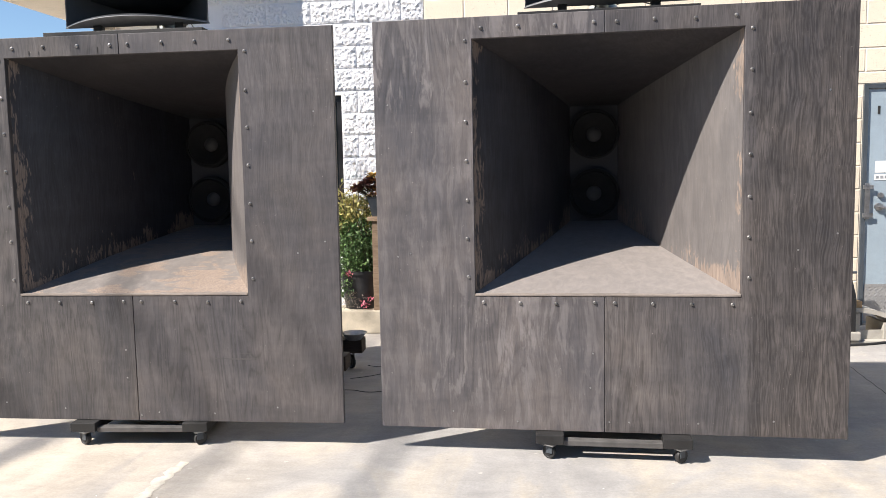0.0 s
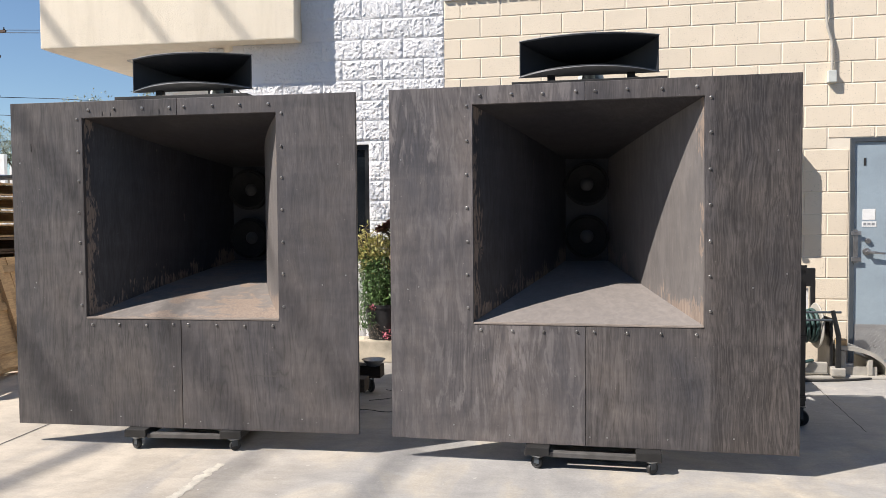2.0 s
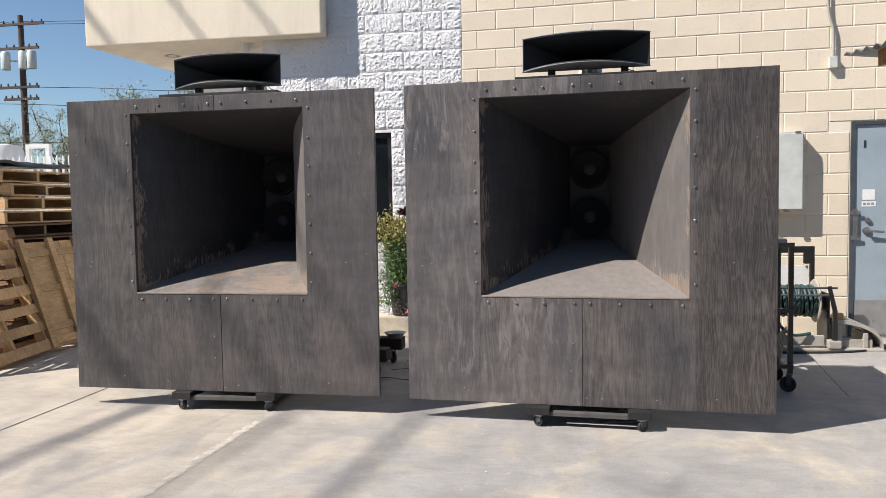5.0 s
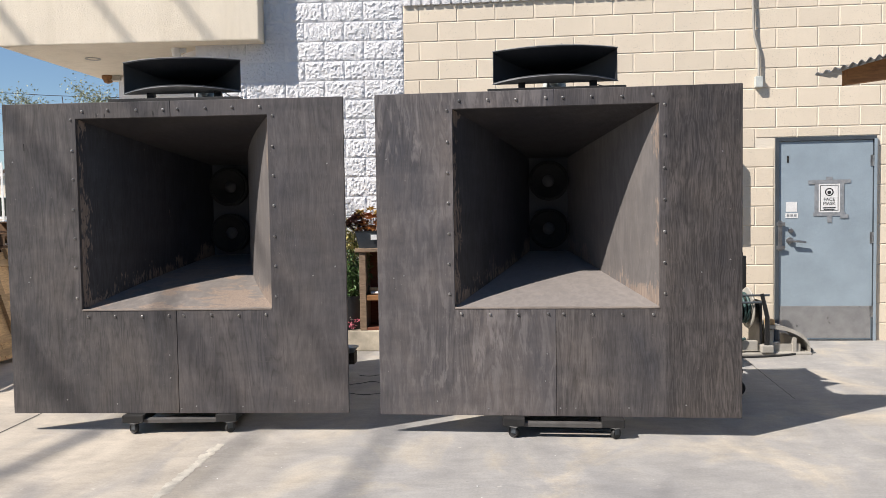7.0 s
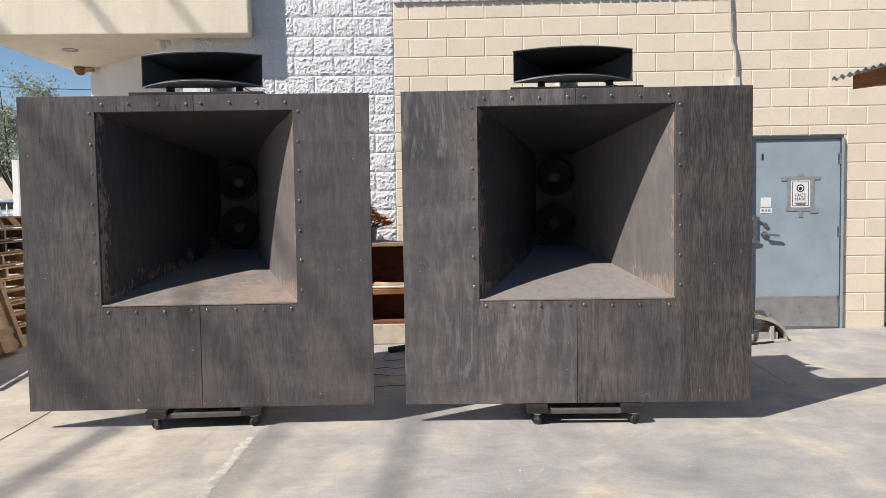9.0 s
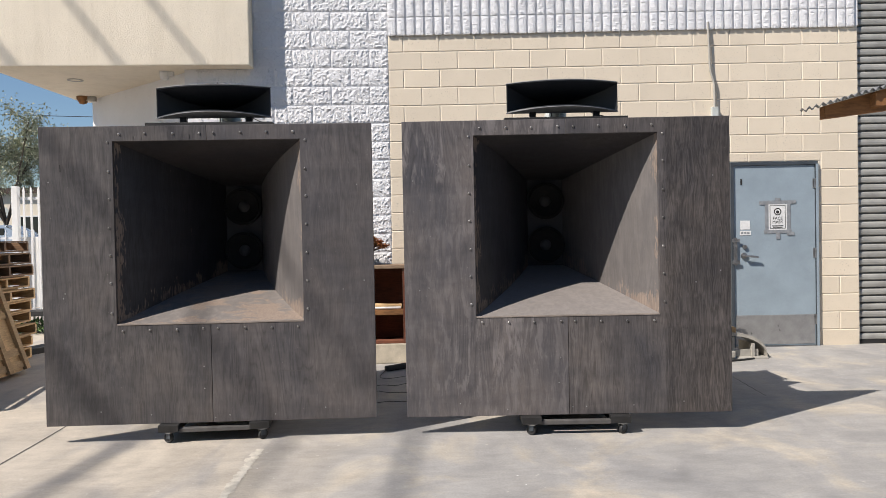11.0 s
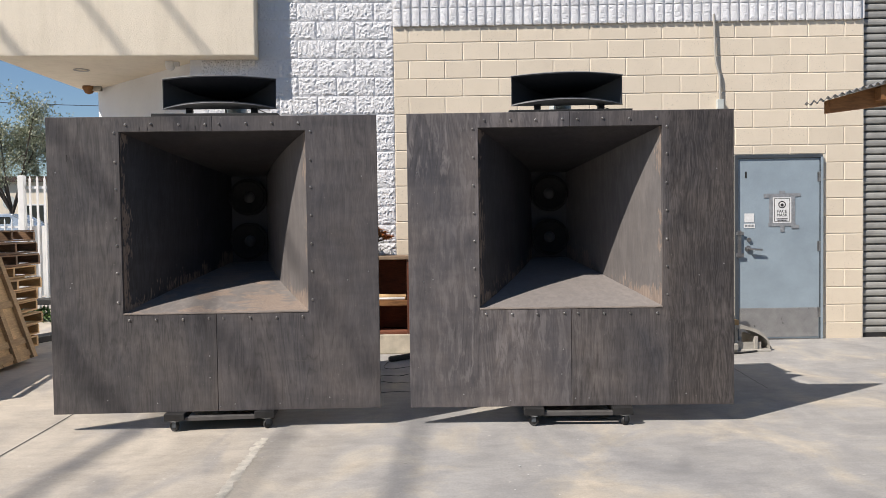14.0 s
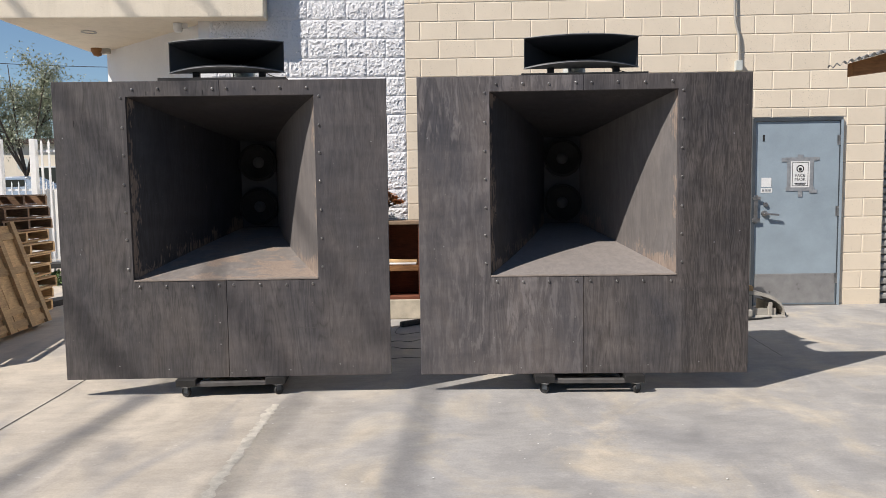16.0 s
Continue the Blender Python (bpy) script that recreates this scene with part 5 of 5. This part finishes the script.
# the two that lean on the stacks, decks towards the yard
lean = Matrix.Translation((-4.12, 5.44, 0.012)) @ Matrix.Rotation(radians(90), 4, "Z") @ Matrix.Rotation(radians(72), 4, "X")
pallet(lean, "pale pallet with a solid deck leaning on the stack", M_PALLET, True)
QUARTER = Matrix.Translation((1.05, 0, 0)) @ Matrix.Rotation(radians(90), 4, "Z")
lean2 = Matrix.Translation((-3.96, 4.40, 0.012)) @ Matrix.Rotation(radians(98), 4, "Z") @ Matrix.Rotation(radians(70), 4, "X") @ QUARTER
pallet(lean2, "slatted wooden pallet leaning on the stack", M_PALLET)
lean3 = Matrix.Translation((-4.20, 4.62, 0.012)) @ Matrix.Rotation(radians(96), 4, "Z") @ Matrix.Rotation(radians(74), 4, "X") @ QUARTER
pallet(lean3, "slatted reddish pallet leaning behind another", M_PALLET_OLD)
timber = part("timber_offcut", box(B(), -0.12, 0.12, -0.35, 0.35, 0.0, 0.07, 0.006), M_BLACK_WOOD, None, at=pose(-4.62, 8.1, 0, 0, 0, -20))
tagged(timber, "dark timber offcut lying on the concrete", "timber")

# ---- fence ----
fence = thing("metal_fence", "white painted metal picket fence with sheet-backed gate", "fence")


def picket_mesh(h):
    bm = B()
    box(bm, -0.0125, 0.0125, -0.0125, 0.0125, 0, h)
    t = bm.verts.new((0, 0, h + 0.06))
    for f in list(bm.faces):
        if all(abs(v.co.z - h) < 1e-5 for v in f.verts):
            vs = list(f.verts)
            bm.faces.remove(f)
            for i in range(4):
                bm.faces.new((vs[i], vs[(i + 1) % 4], t))
    return mesh_of("picket", bm, M_WHITE_METAL)


PICKET = picket_mesh(2.06)
x = -5.79
while x < -4.15:
    piece("picket", PICKET, fence, pose(x, 10.4, 0.06))
    x += 0.108
x = -6.75
while x > -14:
    piece("picket", PICKET, fence, pose(x, 10.4, 0.16))
    x -= 0.115
for x0, x1, zs in ((-5.86, -4.12, (0.30, 1.98)), (-14.0, -6.46, (0.40, 2.05))):
    for z in zs:
        part("rail", box(B(), x0, x1, 10.415, 10.455, z, z + 0.04), M_WHITE_METAL, fence)
for x in (-5.91, -6.42, -9.4, -12.4):
    part("fence_post", box(B(), x - 0.045, x + 0.045, 10.36, 10.45, 0, 2.18, 0.008), M_WHITE_METAL, fence)
part("gate_sheet", box(B(), -5.85, -4.12, 10.457, 10.465, 0.36, 1.42), M_WHITE_METAL, fence, "white sheet metal behind the pickets")
part("gate_bar", box(B(), -5.86, -5.2, 10.0, 10.35, 0.26, 0.33), M_BLACK_WOOD, fence, "dark bar at the foot of the gate")
frame_w = thing("sign_stand", "white square metal frame standing behind the fence", "frame")
for x0, x1, z0, z1 in ((-9.40, -9.32, 0, 2.62), (-8.98, -8.90, 0, 2.62), (-9.32, -8.98, 2.54, 2.62)):
    part("bar", box(B(), x0, x1, 12.0, 12.08, z0, z1), M_WHITE_METAL, frame_w)
tank = part("white_tank", lathe(B(), [(0.0, 0.0), (0.35, 0.0), (0.35, 2.5), (0.30, 2.62), (0.0, 2.66)], (-9.95, 12.1, 0), "Z", 24), M_WHITE_METAL, None, "", True)
tagged(tank, "white plastic tank standing behind the fence", "tank")
far_fence = thing("far_fence", "low white picket fence by the street", "fence")
x = -16.0
FAR = picket_mesh(1.60)
while x < -6.5:
    piece("picket", FAR, far_fence, pose(x, 18.0, 0.0))
    x += 0.17
for z in (0.25, 1.42):
    part("rail", box(B(), -16.0, -6.5, 18.015, 18.05, z, z + 0.05), M_WHITE_METAL, far_fence)

weeds = B()
rnd = random.Random(3)
for k in range(900):
    p = Vector((rnd.gauss(-5.55, 0.35), rnd.gauss(10.22, 0.12), rnd.uniform(0.0, 0.16)))
    leaf(weeds, p, rand_dir(rnd, 0.6), rnd.uniform(0.05, 0.10), rnd.uniform(0.02, 0.04))
tagged(part("weeds", weeds, M_LEAF, None), "bright green weeds at the foot of the fence", "weeds", kind="stuff")


# ---- street beyond ----
def tree(m, height, spread, seed, leaves, label, leaf_size=0.12):
    th = thing("tree", label, "tree", m, "trees beyond the fence")
    rnd = random.Random(seed)
    wood, crown = B(), B()
    fork = height * 0.32
    rod(wood, (0, 0, 0), (0.05, 0, fork), 0.12, 0.09, 10)
    tips = []
    for k in range(9):
        a = 2 * math.pi * k / 9 + rnd.uniform(-0.3, 0.3)
        out = spread * rnd.uniform(0.35, 0.8)
        p = Vector((0.05, 0, fork))
        q = Vector((math.cos(a) * out * 0.5, math.sin(a) * out * 0.5, fork + (height - fork) * rnd.uniform(0.3, 0.5)))
        r = Vector((math.cos(a) * out, math.sin(a) * out, fork + (height - fork) * rnd.uniform(0.55, 0.95)))
        rod(wood, p, q, 0.05, 0.03, 7), rod(wood, q, r, 0.03, 0.012, 6)
        for j in range(6):
            s = q.lerp(r, rnd.random())
            e = s + rand_dir(rnd, 0.2) * spread * rnd.uniform(0.2, 0.45)
            rod(wood, s, e, 0.018, 0.006, 5)
            tips += [(s, e)]
    for k in range(leaves):
        s, e = tips[rnd.randrange(len(tips))]
        p = s.lerp(e, rnd.uniform(0.2, 1.1)) + rand_dir(rnd) * rnd.uniform(0, 0.42) * spread / 2
        leaf(crown, p, rand_dir(rnd, -0.2), leaf_size * rnd.uniform(0.6, 1.3), leaf_size * 0.42)
    part("trunk", wood, M_BARK, th)
    tagged(part("crown", crown, M_TREE_LEAF, th, "thin grey-green leaves with gaps"), kind="stuff")


tree(pose(-13.9, 26, 0), 6.1, 2.9, 4, 16000, "thin-leaved grey-green tree by the street")
tree(pose(-22.0, 31, 0), 5.9, 2.2, 8, 7000, "sparse grey-green tree behind the yard fence")
tree(pose(-25.6, 31, 0), 5.6, 2.0, 12, 7000, "sparse grey-green tree beside the utility pole")

pole = thing("utility_pole", "dark brown wooden utility pole with crossarms and transformers", "utility pole", pose(-31.62, 40, 0))
part("pole_shaft", rod(B(), (0, 0, 0), (0.0, 0, 13.0), 0.23, 0.15, 14), M_POLE, pole)
for z, x0, x1 in ((12.45, -1.75, 1.65), (11.05, -1.5, 1.25), (8.75, -1.5, 1.15), (8.05, -1.2, 1.1)):
    arm = part("crossarm", box(B(), x0, x1, -0.22, -0.10, z - 0.07, z + 0.07), M_POLE, pole)
    for k in range(6):
        xx = x0 + 0.12 + (x1 - x0 - 0.24) * k / 5
        part("insulator", lathe(B(), [(0.0, 0.0), (0.04, 0.0), (0.065, 0.05), (0.03, 0.09), (0.05, 0.14), (0.0, 0.18)], (xx, -0.16, z + 0.07), "Z", 8), M_BLACK, arm)
for x in (-0.75, 0.42, 0.98):
    b = lathe(B(), [(0.0, 0.0), (0.24, 0.0), (0.26, 0.05), (0.26, 0.95), (0.20, 1.05), (0.0, 1.08)], (x, -0.45, 9.75), "Z", 18)
    rod(b, (x, -0.3, 10.3), (0, 0, 10.3), 0.05)
    part("transformer", b, M_GREY_METAL, pole, "grey can transformer", True)
for k, (z, dz, y1) in enumerate(((12.68, 13.2, 46), (12.55, 12.9, 44), (8.95, 8.3, 44), (8.1, 6.0, 32), (5.6, 5.4, 42))):
    w = tube("power_line", [(-60, 38, z + 0.3), (-31.0, 39.8, z), (-20, 42, (z + dz) / 2 - 0.5), (-4, y1, dz)], 0.018, M_RUBBER)
    tagged(w, "thin black power line on the utility pole", "power line", "power lines")

sign = thing("stop_sign", "grey back of an octagonal street sign on a post", "street sign", pose(-23.5, 45, 0))
b = B()
bmesh.ops.create_cone(b, cap_ends=True, segments=8, radius1=0.42, radius2=0.42, depth=0.01, matrix=Matrix.Translation((0, 0, 3.02)) @ Matrix.Rotation(radians(90), 4, "X") @ Matrix.Rotation(radians(22.5), 4, "Z"))
part("plate", b, M_GREY_METAL, sign)
part("post", box(B(), -0.03, 0.03, 0.01, 0.06, 0.0, 3.3), M_GREY_METAL, sign)


def parked_car(m, paint, label):
    c = thing("parked_car", label, "car", m)
    prof = [(-2.2, 0.30), (-2.25, 0.75), (-1.35, 0.92), (-0.75, 1.42), (0.75, 1.45), (1.45, 1.02), (2.2, 0.92), (2.25, 0.35)]
    bm = B()
    rows = [[bm.verts.new((x, y * (0.80 if z > 1.2 else 1.0), z)) for x, z in prof] for y in (-0.85, 0.85)]
    bm.faces.new(rows[0]), bm.faces.new(rows[1])
    for i in range(len(prof)):
        j = (i + 1) % len(prof)
        bm.faces.new((rows[0][i], rows[0][j], rows[1][j], rows[1][i]))
    bmesh.ops.bevel(bm, geom=bm.edges[:], offset=0.05, segments=2, affect="EDGES")
    part("body", bm, paint, c, "", True)
    for x0, x1 in ((-0.72, -0.05), (0.05, 0.78)):
        part("window", box(B(), x0, x1, -0.80, -0.775, 1.02, 1.34, 0.01), M_GLASS, c)
    for x in (-1.4, 1.4):
        for y in (-0.86, 0.70):
            w = part("wheel", lathe(B(), [(0.0, 0.0), (0.30, 0.0), (0.33, 0.03), (0.33, 0.14), (0.30, 0.17), (0.0, 0.17)], (x, y, 0.33), "Y", 22), M_RUBBER, c, "", True)
            part("rim", lathe(B(), [(0.0, -0.008), (0.19, -0.008), (0.21, 0.0)], (x, y, 0.33), "Y", 18), M_STEEL, w)
    return c


M_CAR = painted("silver_car_paint", (0.50, 0.54, 0.58), 0.25, 0.5, 0.05, 2, 0.0)
parked_car(pose(-13.4, 24.0, 0.45, 0, 0, 4), M_CAR, "silver car parked beyond the fence")
part_slope = part("raised_road", box(B(), -60, 20, 21.5, 60, 0.0, 0.45), M_JOINT, None)
tagged(part_slope, "grey asphalt street raised above the yard", "road", kind="structure")

house = thing("far_building", "tan stucco building across the street", "building", pose(-34, 58, 0.45))
part("wall", box(B(), -14, 18, 0, 12, 0, 4.6), M_STUCCO, house)
part("roof", box(B(), -14.4, 18.4, -0.4, 12.4, 4.6, 5.0), M_POLE, house)
for i in range(7):
    w = part("window", box(B(), -12 + 4.2 * i, -10.2 + 4.2 * i, -0.06, 0.0, 1.2, 2.9), M_WHITE_METAL, house)
    part("pane", box(B(), -11.9 + 4.2 * i, -10.3 + 4.2 * i, -0.07, -0.062, 1.3, 2.8), M_GLASS, w)

# chips and crumbs on the concrete
chips = B()
rnd = random.Random(21)
for k in range(26):
    x, y, r = rnd.uniform(-1.6, 2.6), rnd.uniform(1.6, 3.5), rnd.uniform(0.002, 0.006)
    ring = [chips.verts.new((x + r * math.cos(a) * rnd.uniform(0.6, 1.6), y + r * math.sin(a) * rnd.uniform(0.5, 1.2), 0.004)) for a in (0, 1.3, 2.5, 3.8, 5.0)]
    top = chips.verts.new((x, y, 0.004 + r * 0.2))
    for i in range(5):
        chips.faces.new((ring[i], ring[(i + 1) % 5], top))
tagged(part("paint_chips", chips, M_PAPER, None), "small white paint chips scattered on the concrete", "debris", kind="stuff")
